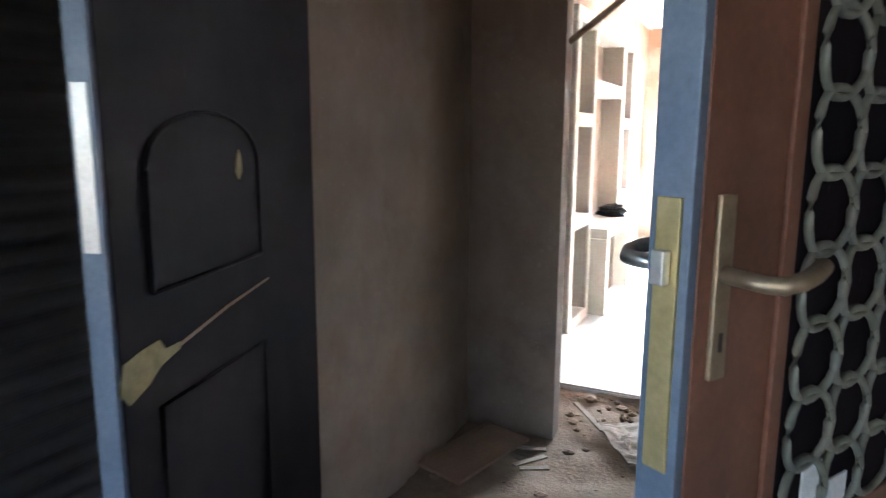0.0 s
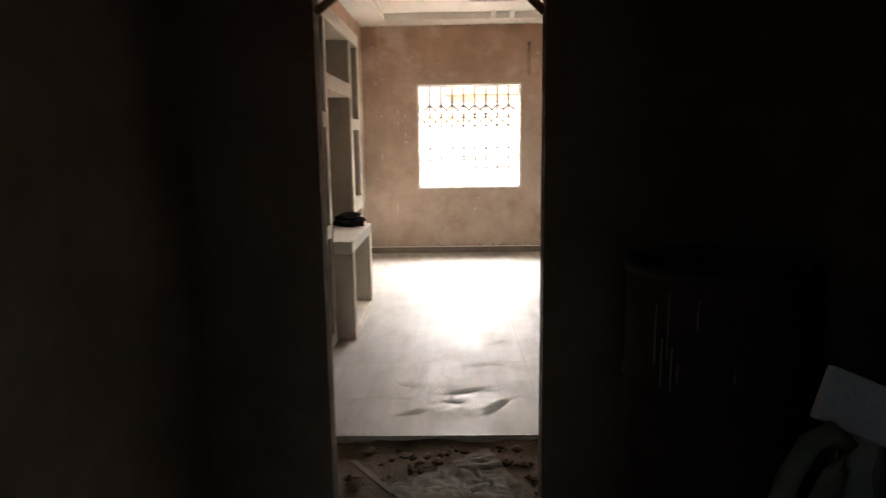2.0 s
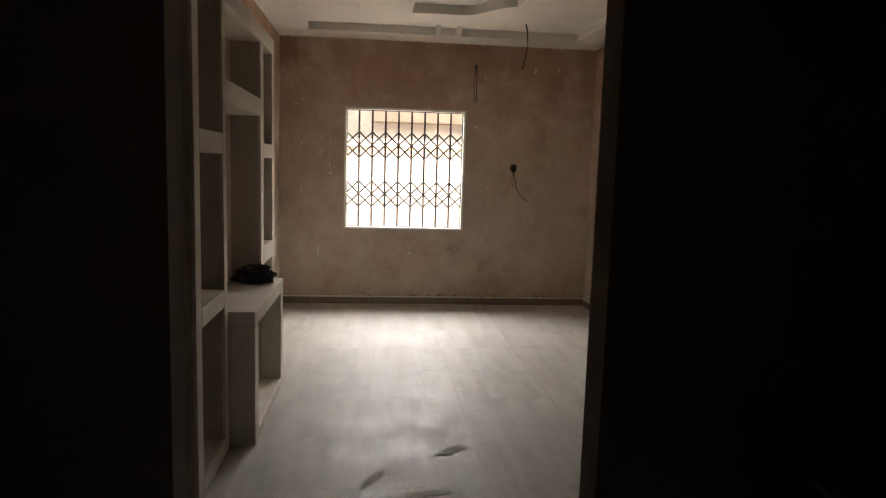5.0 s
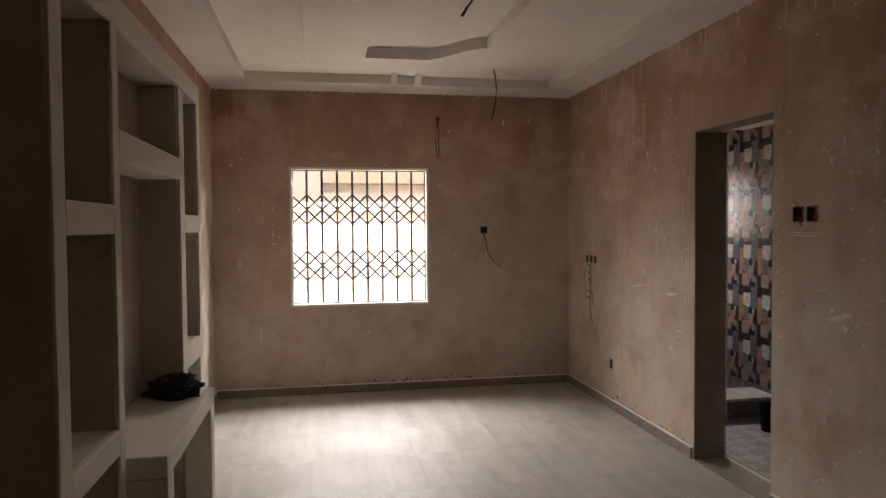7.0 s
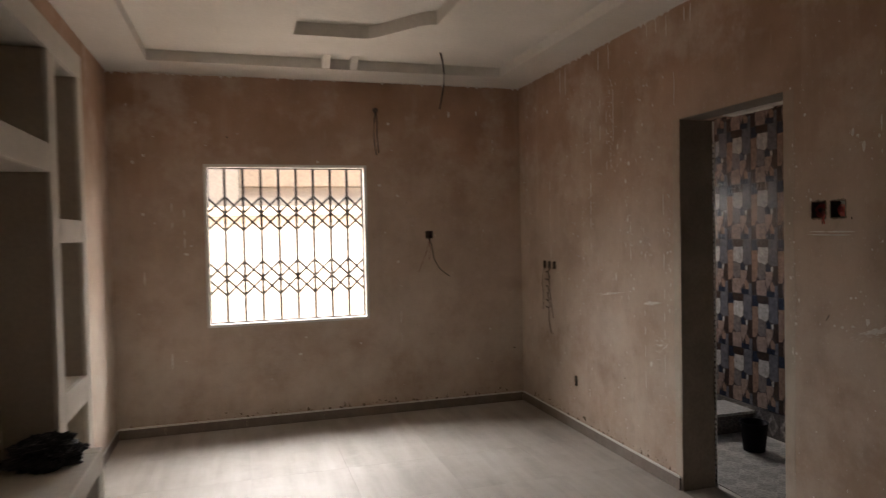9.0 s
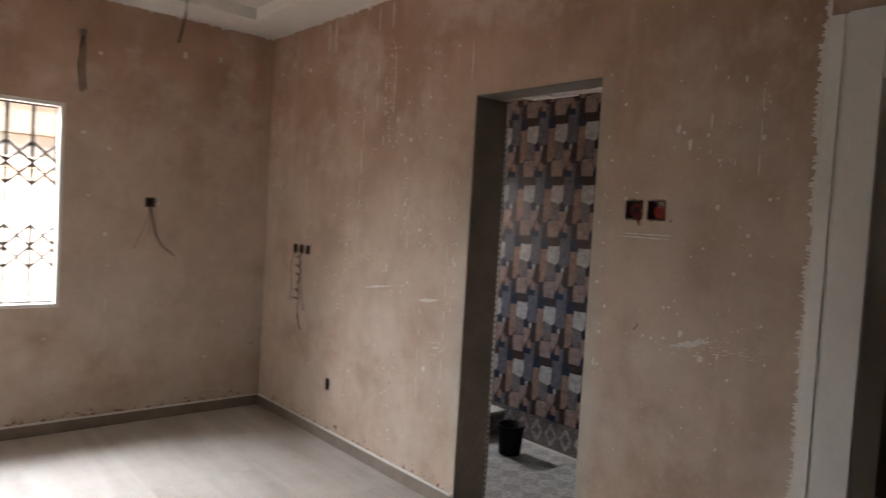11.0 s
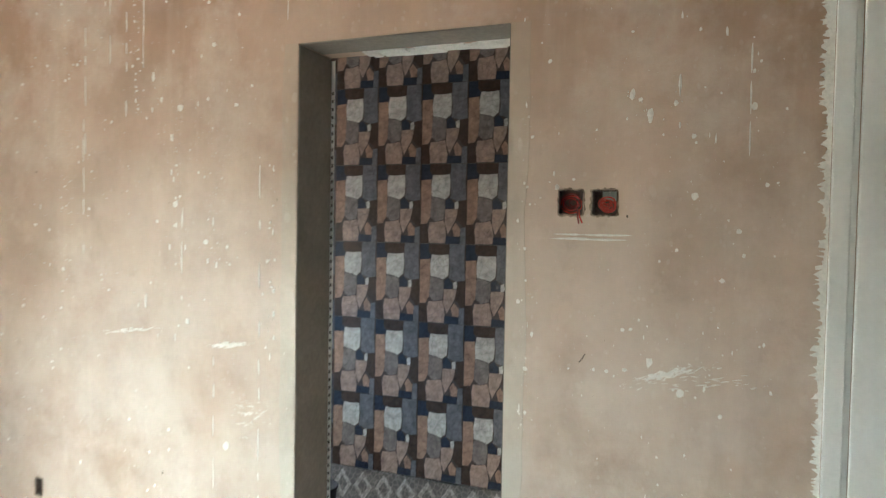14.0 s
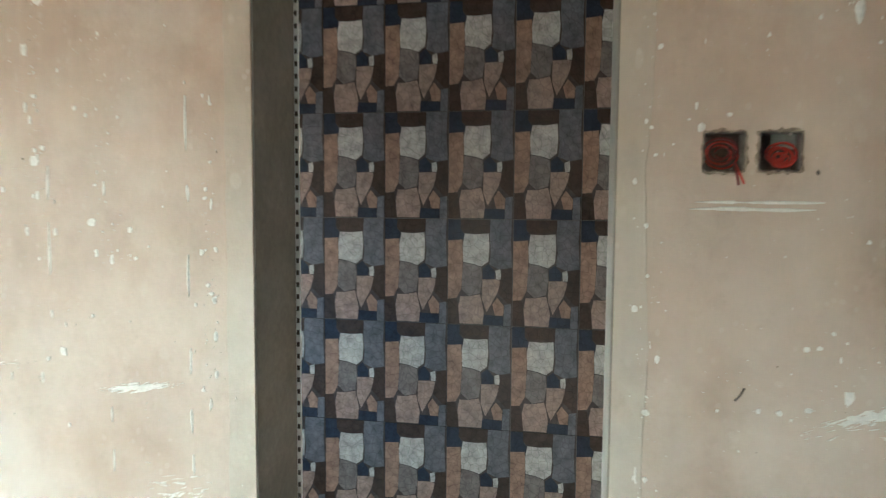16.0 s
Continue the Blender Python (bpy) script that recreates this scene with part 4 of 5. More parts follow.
bucket.scale = (0.86, 0.86, 0.95)
part("body", lathe([(0.001, 0.01), (0.075, 0.01), (0.075, 0.0), (0.08, 0.0), (0.1, 0.19), (0.106, 0.19), (0.106, 0.2), (0.097, 0.2), (0.076, 0.015)], 28), M["door_in"], bucket)
part("bail", tube([(0.103 * math.cos(a), 0.02 + 0.01 * math.sin(a), 0.19 - 0.07 * math.sin(a)) for a in (k * math.pi / 12 for k in range(13))], 0.003, 6), M["iron"], bucket)

M["blue_plastic"] = grained("blue_plastic", (0.12, 0.2, 0.42), (0.2, 0.3, 0.52), 0.4, 9.0, 60.0, 0.002)
M["green_cloth"] = grained("green_grey_cloth", (0.16, 0.19, 0.12), (0.28, 0.3, 0.22), 0.9, 9.0, 90.0, 0.003)
M["pale"] = grained("pale_foam", (0.68, 0.72, 0.76), (0.78, 0.81, 0.84), 0.8, 8.0, 90.0, 0.003)

M["ring"] = grained("grey_green_metal", (0.17, 0.185, 0.16), (0.28, 0.295, 0.255), 0.5, 14.0, 90.0, 0.001, 0.3)

# ---- entrance doors ----
def leaf_pose(ax, ay, bx, by):
    """From the free edge a to the hinge b: local x runs along the leaf."""
    return Matrix.Translation((ax, ay, VFLOOR + 0.01)) @ Matrix.Rotation(math.atan2(by - ay, bx - ax), 4, "Z")


M["tape"] = grained("yellowed_tape", (0.17, 0.15, 0.06), (0.32, 0.28, 0.13), 0.7, 18.0, 90.0, 0.002)


def torn_tape(y, sg, outline):
    """A thin torn piece stuck on the face at y."""
    bm = bmesh.new()
    top = [bm.verts.new((u, y + sg * 0.0025, z)) for u, z in outline]
    low = [bm.verts.new((u, y + sg * 0.0003, z)) for u, z in outline]
    bm.faces.new(top)
    for i in range(len(top)):
        j = (i + 1) % len(top)
        bm.faces.new((top[i], top[j], low[j], low[i]))
    bmesh.ops.recalc_face_normals(bm, faces=bm.faces[:])
    return bm


def door_leaf(name, label, m, length, side, lock):
    """side: +1 where the outer face looks to local -y."""
    e = empty(name, label, "door")
    e["kind"] = "structure"
    e.matrix_basis = m
    H, T = 2.22, 0.055
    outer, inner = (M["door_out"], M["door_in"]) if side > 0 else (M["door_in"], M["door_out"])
    part("core", boxm(0.0, length, -T / 2 + 0.003, T / 2 - 0.003, 0, H, 0.002), M["door_edge"], e, "door edge coloured by bluish outside light")
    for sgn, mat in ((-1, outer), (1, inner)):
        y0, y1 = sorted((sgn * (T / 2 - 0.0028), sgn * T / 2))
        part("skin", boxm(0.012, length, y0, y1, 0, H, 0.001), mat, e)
        for z0, z1 in ((0.12, 0.92), (1.0, 2.12)) if lock and sgn < 0 else ():
            ya, yb = sorted((sgn * (T / 2 + 0.0002), sgn * (T / 2 + 0.007)))
            for x0, x1, za, zb in ((0.15, 0.175, z0, z1), (length - 0.165, length - 0.14, z0, z1), (0.176, length - 0.166, z0, z0 + 0.025), (0.176, length - 0.166, z1 - 0.025, z1)):
                part("moulding", boxm(x0, x1, ya, yb, za, zb, 0.003), mat, e)
    if lock:
        # ornament of linked rings over dark panels on the outer face
        ring_me = None
        yo = -T / 2 - 0.008
        for z0, z1 in ((0.146, 0.894), (1.026, 2.094)):
            part("panel", boxm(0.176, length - 0.166, -T / 2 - 0.003, -T / 2 - 0.0002, z0, z1), M["door_in"], e, "dark sunken panel")
        for i in range(6):
            for z0, n in ((0.2, 8), (1.08, 12)):
                for j in range(n):
                    if ring_me is None:
                        ring = tube([(0.05 * math.cos(a), -0.003 * math.cos(2 * a), 0.05 * math.sin(a)) for a in (k * math.tau / 18 for k in range(19))], 0.0055, 6)
                        o = part("ring", ring, M["ring"], e)
                        ring_me = o.data
                    else:
                        o = part("ring", None, None, e, mesh=ring_me)
                    o.location = (0.235 + i * 0.092, yo, z0 + j * 0.088)
        for x, z, w, h, mm in ((0.27, 1.09, 0.03, 0.025, "pale"), (0.33, 1.05, 0.025, 0.03, "pale"), (0.3, 0.84, 0.03, 0.04, "blue_plastic"), (0.24, 0.8, 0.035, 0.03, "green_cloth"), (0.38, 0.86, 0.03, 0.02, "pale")):
            part("coloured_inlay", boxm(x - w, x + w, -T / 2 - 0.006, -T / 2 - 0.0032, z - h, z + h, 0.001), M[mm], e, "pale coloured inlay between the rings")
        plate = part("lock_plate", boxm(-0.004, 0.0015, -0.014, 0.014, 1.172, 1.457, 0.001), M["brass"], e, "yellowed brass lock plate")
        part("latch_bolt", boxm(-0.016, -0.0045, -0.007, 0.009, 1.370, 1.405, 0.002), M["chrome"], plate)
        for sgn in (-1, 1):
            y = sgn * T / 2
            metal = M["chrome"] if sgn > 0 else M["dull_brass"]
            reach = 0.15 if sgn > 0 else 0.115
            rose = part("escutcheon", boxm(0.032, 0.058, *sorted((y, y + sgn * 0.007)), 1.27, 1.46, 0.003), metal, e, "narrow worn lock escutcheon")
            part("handle", tube([(0.045, y, 1.380), (0.045, y + sgn * 0.05, 1.378), (0.049, y + sgn * 0.066, 1.379), (0.062, y + sgn * 0.074, 1.383), (0.085, y + sgn * 0.074, 1.387), (reach, y + sgn * 0.066, 1.391)], 0.0092, 12), metal, rose, "worn metal lever handle")
            part("keyhole", boxm(0.042, 0.048, *sorted((y + sgn * 0.0072, y + sgn * 0.008)), 1.3, 1.32), M["black_plastic"], rose)
    else:
        part("strike_plate", boxm(-0.004, 0.0015, -0.016, 0.016, 1.3, 1.6, 0.001), M["chrome"], e, "torn bare metal strike plate")
        yy = -T / 2 if side < 0 else T / 2
        sg = 1 if yy > 0 else -1
        part("tape_patch", torn_tape(yy, sg, [(0.0, 1.03), (0.03, 1.0), (0.09, 1.02), (0.13, 1.045), (0.2, 1.06), (0.2, 1.075), (0.15, 1.075), (0.13, 1.1), (0.07, 1.095), (0.02, 1.085)]), M["tape"], e, "yellowish torn tape patch")
        part("tape_strip", torn_tape(yy, sg, [(0.2, 1.064), (0.4, 1.097), (0.62, 1.122), (0.62, 1.127), (0.4, 1.105), (0.2, 1.072)]), M["fibre"], e, "long thin torn strip")
        part("paint_chip", torn_tape(yy, sg, [(0.47, 1.42), (0.485, 1.4), (0.5, 1.42), (0.497, 1.46), (0.487, 1.475), (0.475, 1.45)]), M["tape"], e, "yellowish paint chip")
        part("paint_chip", torn_tape(yy, sg, [(0.6, 1.9), (0.625, 1.88), (0.63, 2.0), (0.615, 2.06), (0.6, 2.0)]), M["tape"], e, "yellowish paint chip")
        arch = [(0.12 + 0.23 * (1 - math.cos(k * math.pi / 14)), yy + sg * 0.004, 1.44 + 0.12 * math.sin(k * math.pi / 14)) for k in range(15)]
        part("moulding", tube([(0.12, yy + sg * 0.004, 1.2)] + arch + [(0.58, yy + sg * 0.004, 1.2)], 0.005, 8), M["door_in"], e, "arched panel moulding")
        part("moulding", tube([(0.12, yy + sg * 0.004, 1.2), (0.58, yy + sg * 0.004, 1.2)], 0.005, 8), M["door_in"], e)
        part("moulding", tube([(0.12, yy + sg * 0.004, 0.2), (0.12, yy + sg * 0.004, 0.96), (0.58, yy + sg * 0.004, 0.96), (0.58, yy + sg * 0.004, 0.2)], 0.005, 8), M["door_in"], e)
    return e


door_leaf("door_1", "brown steel entrance door leaf standing open with a lever lock", leaf_pose(0.11, 1.39, 0.645, 2.30), 1.04, 1, True)
for nm, x0, x1, y0 in (("frame_post", 0.655, 0.688, 2.325),):
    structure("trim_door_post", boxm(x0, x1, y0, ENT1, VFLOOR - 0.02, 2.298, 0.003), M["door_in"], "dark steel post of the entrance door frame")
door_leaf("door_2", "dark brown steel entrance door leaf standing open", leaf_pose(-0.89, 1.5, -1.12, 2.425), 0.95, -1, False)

# ---- outside the entrance ----
def corrugated():
    bm = bmesh.new()
    prev = None
    n = 190
    for k in range(n + 1):
        z = -0.09 + 2.5 * k / n
        x = 0.012 * math.sin(z / 0.076 * math.tau)
        cur = [bm.verts.new((x, 0.0, z)), bm.verts.new((x, 2.6, z))]
        if prev:
            f = bm.faces.new((prev[0], prev[1], cur[1], cur[0]))
            f.smooth = True
        prev = cur
    r = bmesh.ops.extrude_face_region(bm, geom=bm.faces[:])
    bmesh.ops.translate(bm, vec=(-0.002, 0, 0), verts=[v for v in r["geom"] if isinstance(v, bmesh.types.BMVert)])
    return bm


zs = part("zinc_sheet", corrugated(), M["zinc"])
zs.location = (-1.75, -0.3, 0)
tagged(zs, "dark rippled zinc sheet standing beside the entrance", "metal sheet")
# ---- in the vestibule ----
for x0, x1, z0, z1 in ((OPEN_L, OPEN_L + 0.26, 1.87, 2.06), (OPEN_R, OPEN_R - 0.24, 1.86, 2.09)):
    brace = part("corner_brace", tube([(x0, 3.85, z0), (x1, 3.85, z1)], 0.016, 6, False), M["fibre"])
    tagged(brace, "thin dark timber brace across the doorway corner", "brace", "corner braces")
brd = empty("board", "brown fibre board lying on the dirt floor", "board", loc=(-0.965, 3.47, VFLOOR + 0.02))
brd.rotation_euler = (0.03, 0.02, radians(-16))
part("sheet", boxm(-0.13, 0.13, -0.27, 0.27, 0, 0.018, 0.004), M["fibre"], brd)
part("edge_strip", boxm(-0.131, -0.1305 + 0.02, -0.268, 0.268, 0.0182, 0.022, 0.001), M["fibre"], brd)


def paper_sack():
    bm = bmesh.new()
    n = 36
    rows = []
    corners = [Vector((-0.5, 3.98)), Vector((-0.28, 3.66)), Vector((0.14, 3.82)), Vector((-0.06, 4.3))]
    for j in range(n + 1):
        row = []
        for i in range(n + 1):
            u, v = i / n, j / n
            p = (corners[0] * (1 - u) + corners[1] * u) * (1 - v) + (corners[3] * (1 - u) + corners[2] * u) * v
            w = 0.02 * noise.noise((u * 2, v * 14, 1))
            p = p + Vector((w, -w))
            z = -0.045 + 0.06 * abs(noise.noise((u * 2.1, v * 1.6, 5))) + 0.011 * abs(noise.noise((u * 9, v * 7, 2))) + 0.03 * max(0, v - 0.6)
            row.append(bm.verts.new((p.x, p.y, z + 0.03 * max(0.0, (p.y - 3.6)))))
        rows.append(row)
    for j in range(n):
        for i in range(n):
            f = bm.faces.new((rows[j][i], rows[j][i + 1], rows[j + 1][i + 1], rows[j + 1][i]))
    r = bmesh.ops.extrude_face_region(bm, geom=bm.faces[:])
    bmesh.ops.translate(bm, vec=(0, 0, -0.012), verts=[v for v in r["geom"] if isinstance(v, bmesh.types.BMVert)])
    bmesh.ops.recalc_face_normals(bm, faces=bm.faces[:])
    return bm


cement_sack = empty("cement_sack", "crumpled empty cement paper sack on the dirt", "sack", loc=(-0.2, 3.95, -0.05))
for nm, bm_ in (("body", paper_sack()),):
    o = part(nm, bm_, M["paper"], cement_sack)
    o.matrix_parent_inverse = Matrix.Translation((0.2, -3.95, 0.05))


for k, (x, y, l, a) in enumerate(((-0.74, 3.62, 0.16, 20), (-0.70, 3.5, 0.2, 60), (-0.8, 3.52, 0.12, -10), (-0.56, 4.05, 0.32, -50), (-0.66, 3.44, 0.14, 35))):
    st = part("wood_offcut", boxm(-l / 2, l / 2, -0.014, 0.014, 0, 0.009, 0.002), M["paper"])
    st.matrix_basis = pose(x, y, VFLOOR + 0.022 + 0.03 * (y > 4), 3, 4, a)
    tagged(st, "pale splintered wood offcut on the dirt floor", "wood offcut", "wood offcuts")


def stones(rnd, n):
    bm = bmesh.new()
    for _ in range(n):
        if rnd.random() < 0.6:
            x, y = rnd.uniform(-0.7, 0.2), rnd.uniform(3.9, 4.38)
        else:
            x, y = rnd.uniform(-1.2, 1.0), rnd.uniform(2.7, 3.9)
        r = 0.006 + 0.03 * rnd.random() ** 3
        g = bmesh.ops.create_icosphere(bm, subdivisions=1, radius=r)
        sx, sy, sz = rnd.uniform(0.6, 1.4), rnd.uniform(0.6, 1.4), rnd.uniform(0.4, 0.9)
        rise = max(0.0, (y - 3.6) / 0.82)
        z = VFLOOR + 0.045 * rise ** 2 + 0.022 * noise.noise((x * 5, y * 5, 0)) + r * 0.2
        for v in g["verts"]:
            c = v.co * rnd.uniform(0.75, 1.2)
            v.co = Vector((x + c.x * sx, y + c.y * sy, z + c.z * sz))
    return bm


tagged(part("rubble", stones(random.Random(3), 230), M["mud"]), "loose earth clods and rubble on the floor", "rubble", kind="stuff")
M["pale_streak"] = grained("dried_paint_run", (0.3, 0.31, 0.28), (0.42, 0.42, 0.38), 0.7, 20.0, 90.0, 0.001)
M["drum_paint"] = grained("blackened_drum_paint", (0.025, 0.022, 0.018), (0.09, 0.05, 0.036), 0.7, 5.0, 70.0, 0.003)
drum = empty("drum", "old paint-stained metal drum in the dark entrance", "drum", loc=(0.62, 3.42, VFLOOR - 0.01))
part("body", lathe([(0.001, 0.0), (0.27, 0.0), (0.275, 0.012), (0.268, 0.03), (0.268, 0.34), (0.28, 0.36), (0.268, 0.38), (0.268, 0.68), (0.28, 0.70), (0.268, 0.72), (0.268, 1.02)], 40), M["drum_paint"], drum)
part("rim", lathe([(0.255, 1.02), (0.276, 1.02), (0.28, 1.035), (0.27, 1.045), (0.255, 1.04), (0.25, 1.0)], 40), M["iron"], drum)
part("lid", lathe([(0.001, 1.004), (0.254, 1.004), (0.254, 1.012), (0.001, 1.012)], 40), M["iron"], drum)
drum.scale = (1.0, 1.0, 1.07)
for k, (ang, z0, z1) in enumerate(((213, 0.78, 0.95), (218, 0.72, 0.86), (222, 0.8, 0.99), (225, 0.7, 0.84), (229, 0.74, 0.8), (262, 0.76, 0.8), (240, 0.9, 0.98))):
    a = radians(ang)
    part("paint_run", tube([(0.2685 * math.cos(a), 0.2685 * math.sin(a), z0), (0.27 * math.cos(a), 0.27 * math.sin(a), (z0 + z1) / 2), (0.2685 * math.cos(a + 0.006), 0.2685 * math.sin(a + 0.006), z1)], 0.003, 5), M["pale_streak"], drum, "pale dried paint run")
M["sackcloth"] = grained("woven_sackcloth", (0.2, 0.23, 0.19), (0.3, 0.33, 0.28), 0.85, 6.0, 120.0, 0.004)
woven_sack = empty("sack", "bulging pale woven sack standing in the doorway", "sack", loc=(0.56, 2.53, VFLOOR - 0.01))
sb_body = crumple("body", "", "", M["sackcloth"], (0.15, 0.14, 0.66), (0, 0, 0), 12.0, 0.25)
sb_body.parent = woven_sack
strap = [(0.345, 2.46, 0.55), (0.356, 2.46, 0.692), (0.371, 2.46, 0.768), (0.388, 2.46, 0.83), (0.42, 2.46, 0.893), (0.455, 2.46, 0.912), (0.485, 2.465, 0.89), (0.468, 2.46, 0.833), (0.442, 2.46, 0.771), (0.41, 2.46, 0.73)]
sp = part("rolled_edge", tube(strap, 0.02, 10), M["green_cloth"], woven_sack, "rolled pale rim of the sack")
sp.matrix_parent_inverse = Matrix.Translation((-0.56, -2.53, -VFLOOR + 0.01))
slab = part("foam_slab", boxm(-0.01, 0.3, -0.012, 0.012, -0.05, 0.05, 0.005), M["pale"])
slab.matrix_basis = pose(0.465, 2.5, 0.968, -12, 23, 0)
tagged(slab, "pale foam offcut resting on the woven sack", "foam slab")

def mortar_dab(rnd, x, y, l, w, turn):
    """A low smear of dried lime mud with ridges along its rim."""
    bm = bmesh.new()
    rings = []
    k = 22
    for r_, h in ((1.0, 0.0001), (0.86, 0.0014), (0.6, 0.0008), (0.3, 0.001)):
        ring = []
        for i in range(k):
            a = i * math.tau / k
            f = r_ * (0.75 + 0.5 * noise.noise((math.cos(a) * 1.6 + x * 7, math.sin(a) * 1.6 + y * 5, r_)))
            ring.append(bm.verts.new((l * f * math.cos(a), w * f * math.sin(a), h * (0.5 + abs(noise.noise((a * 2, x * 9, y * 9)))))))
        rings.append(ring)
    for p, q in zip(rings, rings[1:]):
        for i in range(k):
            bm.faces.new((p[i], p[(i + 1) % k], q[(i + 1) % k], q[i]))
    bm.faces.new(rings[-1])
    bmesh.ops.recalc_face_normals(bm, faces=bm.faces[:])
    o = part("mortar_dab", bm, M["dab"])
    o.matrix_basis = pose(x, y, 0.0042, 0, 0, turn)
    return tagged(o, "thin dried lime mud smear on the floor tiles", "stain", "mortar dabs", kind="stuff")


M["dab"] = grained("dried_lime_mud", (0.42, 0.405, 0.37), (0.54, 0.525, 0.485), 0.9, 12.0, 70.0, 0.004)
dab_rnd = random.Random(17)
for x, y, l, w, turn in ((-0.14, 5.0, 0.15, 0.05, 20), (-0.47, 5.1, 0.05, 0.09, 75), (-0.02, 5.45, 0.12, 0.04, 10), (-0.42, 4.7, 0.1, 0.03, 30), (0.0, 4.75, 0.14, 0.05, 50), (-0.2, 4.85, 0.09, 0.03, 0), (0.1, 5.9, 0.16, 0.04, 35), (-0.3, 5.6, 0.13, 0.03, 60)):
    mortar_dab(dab_rnd, x, y, l, w, turn)

# ---- facing buildings seen through the window ----
fence = empty("boundary_wall", "cream boundary wall with a tan coping", "wall", loc=(0, 12.6, -0.31))
part("wall", boxm(-9, 9, 0, 0.2, 0, 2.045), M["facade"], fence)
part("coping", boxm(-9, 9, -0.06, 0.26, 2.047, 2.165, 0.01), M["facade_tan"], fence)
house = empty("house", "tan neighbouring house with a plain parapet", "house", loc=(0, 15.2, -0.31))
part("wall", boxm(-0.36, 8, 0, 5, 0, 2.57), M["facade"], house)
# added cream panel covers the sky left of the fascia so it shows white
part("sky_white_panel", boxm(-3.0, -0.37, -0.02, 4.9, 0, 3.3), M["facade"], house, "cream panel standing in for the bright white sky beside the house")
part("fascia", boxm(-0.36, 8.1, -0.12, 5.1, 2.572, 3.1, 0.02), M["facade_tan"], house, "deep tan fascia under the roof")
part("roof", boxm(-0.36, 8.2, -0.3, 5.2, 3.102, 3.3, 0.02), M["zinc"], house)

# ---- skirting ----
def skirting(name, pieces, label):
    e = empty(name, label, "skirting")
    e["kind"] = "structure"
    for x0, x1, y0, y1 in pieces:
        part("skirting_tile", boxm(x0, x1, y0, y1, 0.0, 0.07, 0.0015), M["skirting"], e)
        ox, oy = (0.003, 0.0) if x1 - x0 < 0.05 else (0.0, 0.003)
        part("grout_line", boxm(x0 + ox, x1, y0 + oy, y1, 0.0705, 0.083, 0.001), M["frame"], e)
    return e


cuts = [BD1 + 0.012, 7.95, 8.55, 9.15, FAR - 0.012]
right_pieces = [(RIGHT - 0.012, RIGHT - 0.0005, a + 0.002, b - 0.001) for a, b in zip(cuts, cuts[1:])] + [(RIGHT - 0.012, RIGHT - 0.0005, 5.86, 6.25), (RIGHT - 0.012, RIGHT - 0.0005, 6.253, 6.68)]
skirting("baseboard_right", right_pieces, "grey tile skirting with a white grout line")
cuts = [LEFT + 0.012, -0.965, -0.365, 0.235, 0.835, 1.435, RIGHT - 0.0125]
skirting("baseboard_far", [(a + 0.001, b - 0.001, FAR - 0.012, FAR - 0.0005) for a, b in zip(cuts, cuts[1:])], "grey tile skirting with a white grout line")
cuts = [7.56, 7.9, 8.4, 9.0, FAR - 0.0125]
skirting("baseboard_left", [(LEFT + 0.0005, LEFT + 0.012, a + 0.001, b - 0.001) for a, b in zip(cuts, cuts[1:])], "grey tile skirting with a white grout line")
skirting("baseboard_dark_room", [(3.988, 3.9995, 4.0, 5.0), (3.988, 3.9995, 5.002, 6.19)], "grey tile skirting with a white grout line")

# ---- torn plaster along the ceiling edge ----
def torn_edge(along, a0, a1, z, n, seed):
    rnd = random.Random(seed)
    bm = bmesh.new()
    prev = None
    for k in range(n + 1):
        u = a0 + (a1 - a0) * k / n
        d = 0.003 + 0.022 * rnd.random() ** 9 + 0.009 * max(0.0, noise.noise((u * 2.3, seed, 0)))
        pts = [(RIGHT - 0.003, u, z), (RIGHT - 0.003, u, z - d)] if along == "y" else [(u, FAR - 0.003, z), (u, FAR - 0.003, z - d)]
        cur = [bm.verts.new(p) for p in pts]
        if prev:
            bm.faces.new((prev[0], prev[1], cur[1], cur[0]))
        prev = cur
    r = bmesh.ops.extrude_face_region(bm, geom=bm.faces[:])
    off = (-0.004, 0, 0) if along == "y" else (0, -0.004, 0)
    bmesh.ops.translate(bm, vec=off, verts=[v for v in r["geom"] if isinstance(v, bmesh.types.BMVert)])
    bmesh.ops.recalc_face_normals(bm, faces=bm.faces[:])
    return bm


structure("trim_ceiling_right", torn_edge("y", 5.0, FAR, CEIL, 330, 21), M["ceiling"], "ragged white plaster line where wall meets ceiling")
structure("trim_ceiling_far", torn_edge("x", LEFT, RIGHT, CEIL, 240, 22), M["ceiling"], "ragged white plaster line where wall meets ceiling")
rnd = random.Random(31)
LINTEL = bmesh.new()
for _ in range(26):
    yc, w = rnd.uniform(BD0 + 0.04, BD1 - 0.2), rnd.uniform(0.008, 0.05)
    x0 = RIGHT + rnd.uniform(0.15, 0.185)
    add_box(LINTEL, x0, RIGHT + 0.218, yc - w, yc + w, BDT - rnd.uniform(0.004, 0.014), BDT + 0.002)
structure("trim_lintel", LINTEL, M["white_mark"], "chipped white mortar under the doorway lintel")

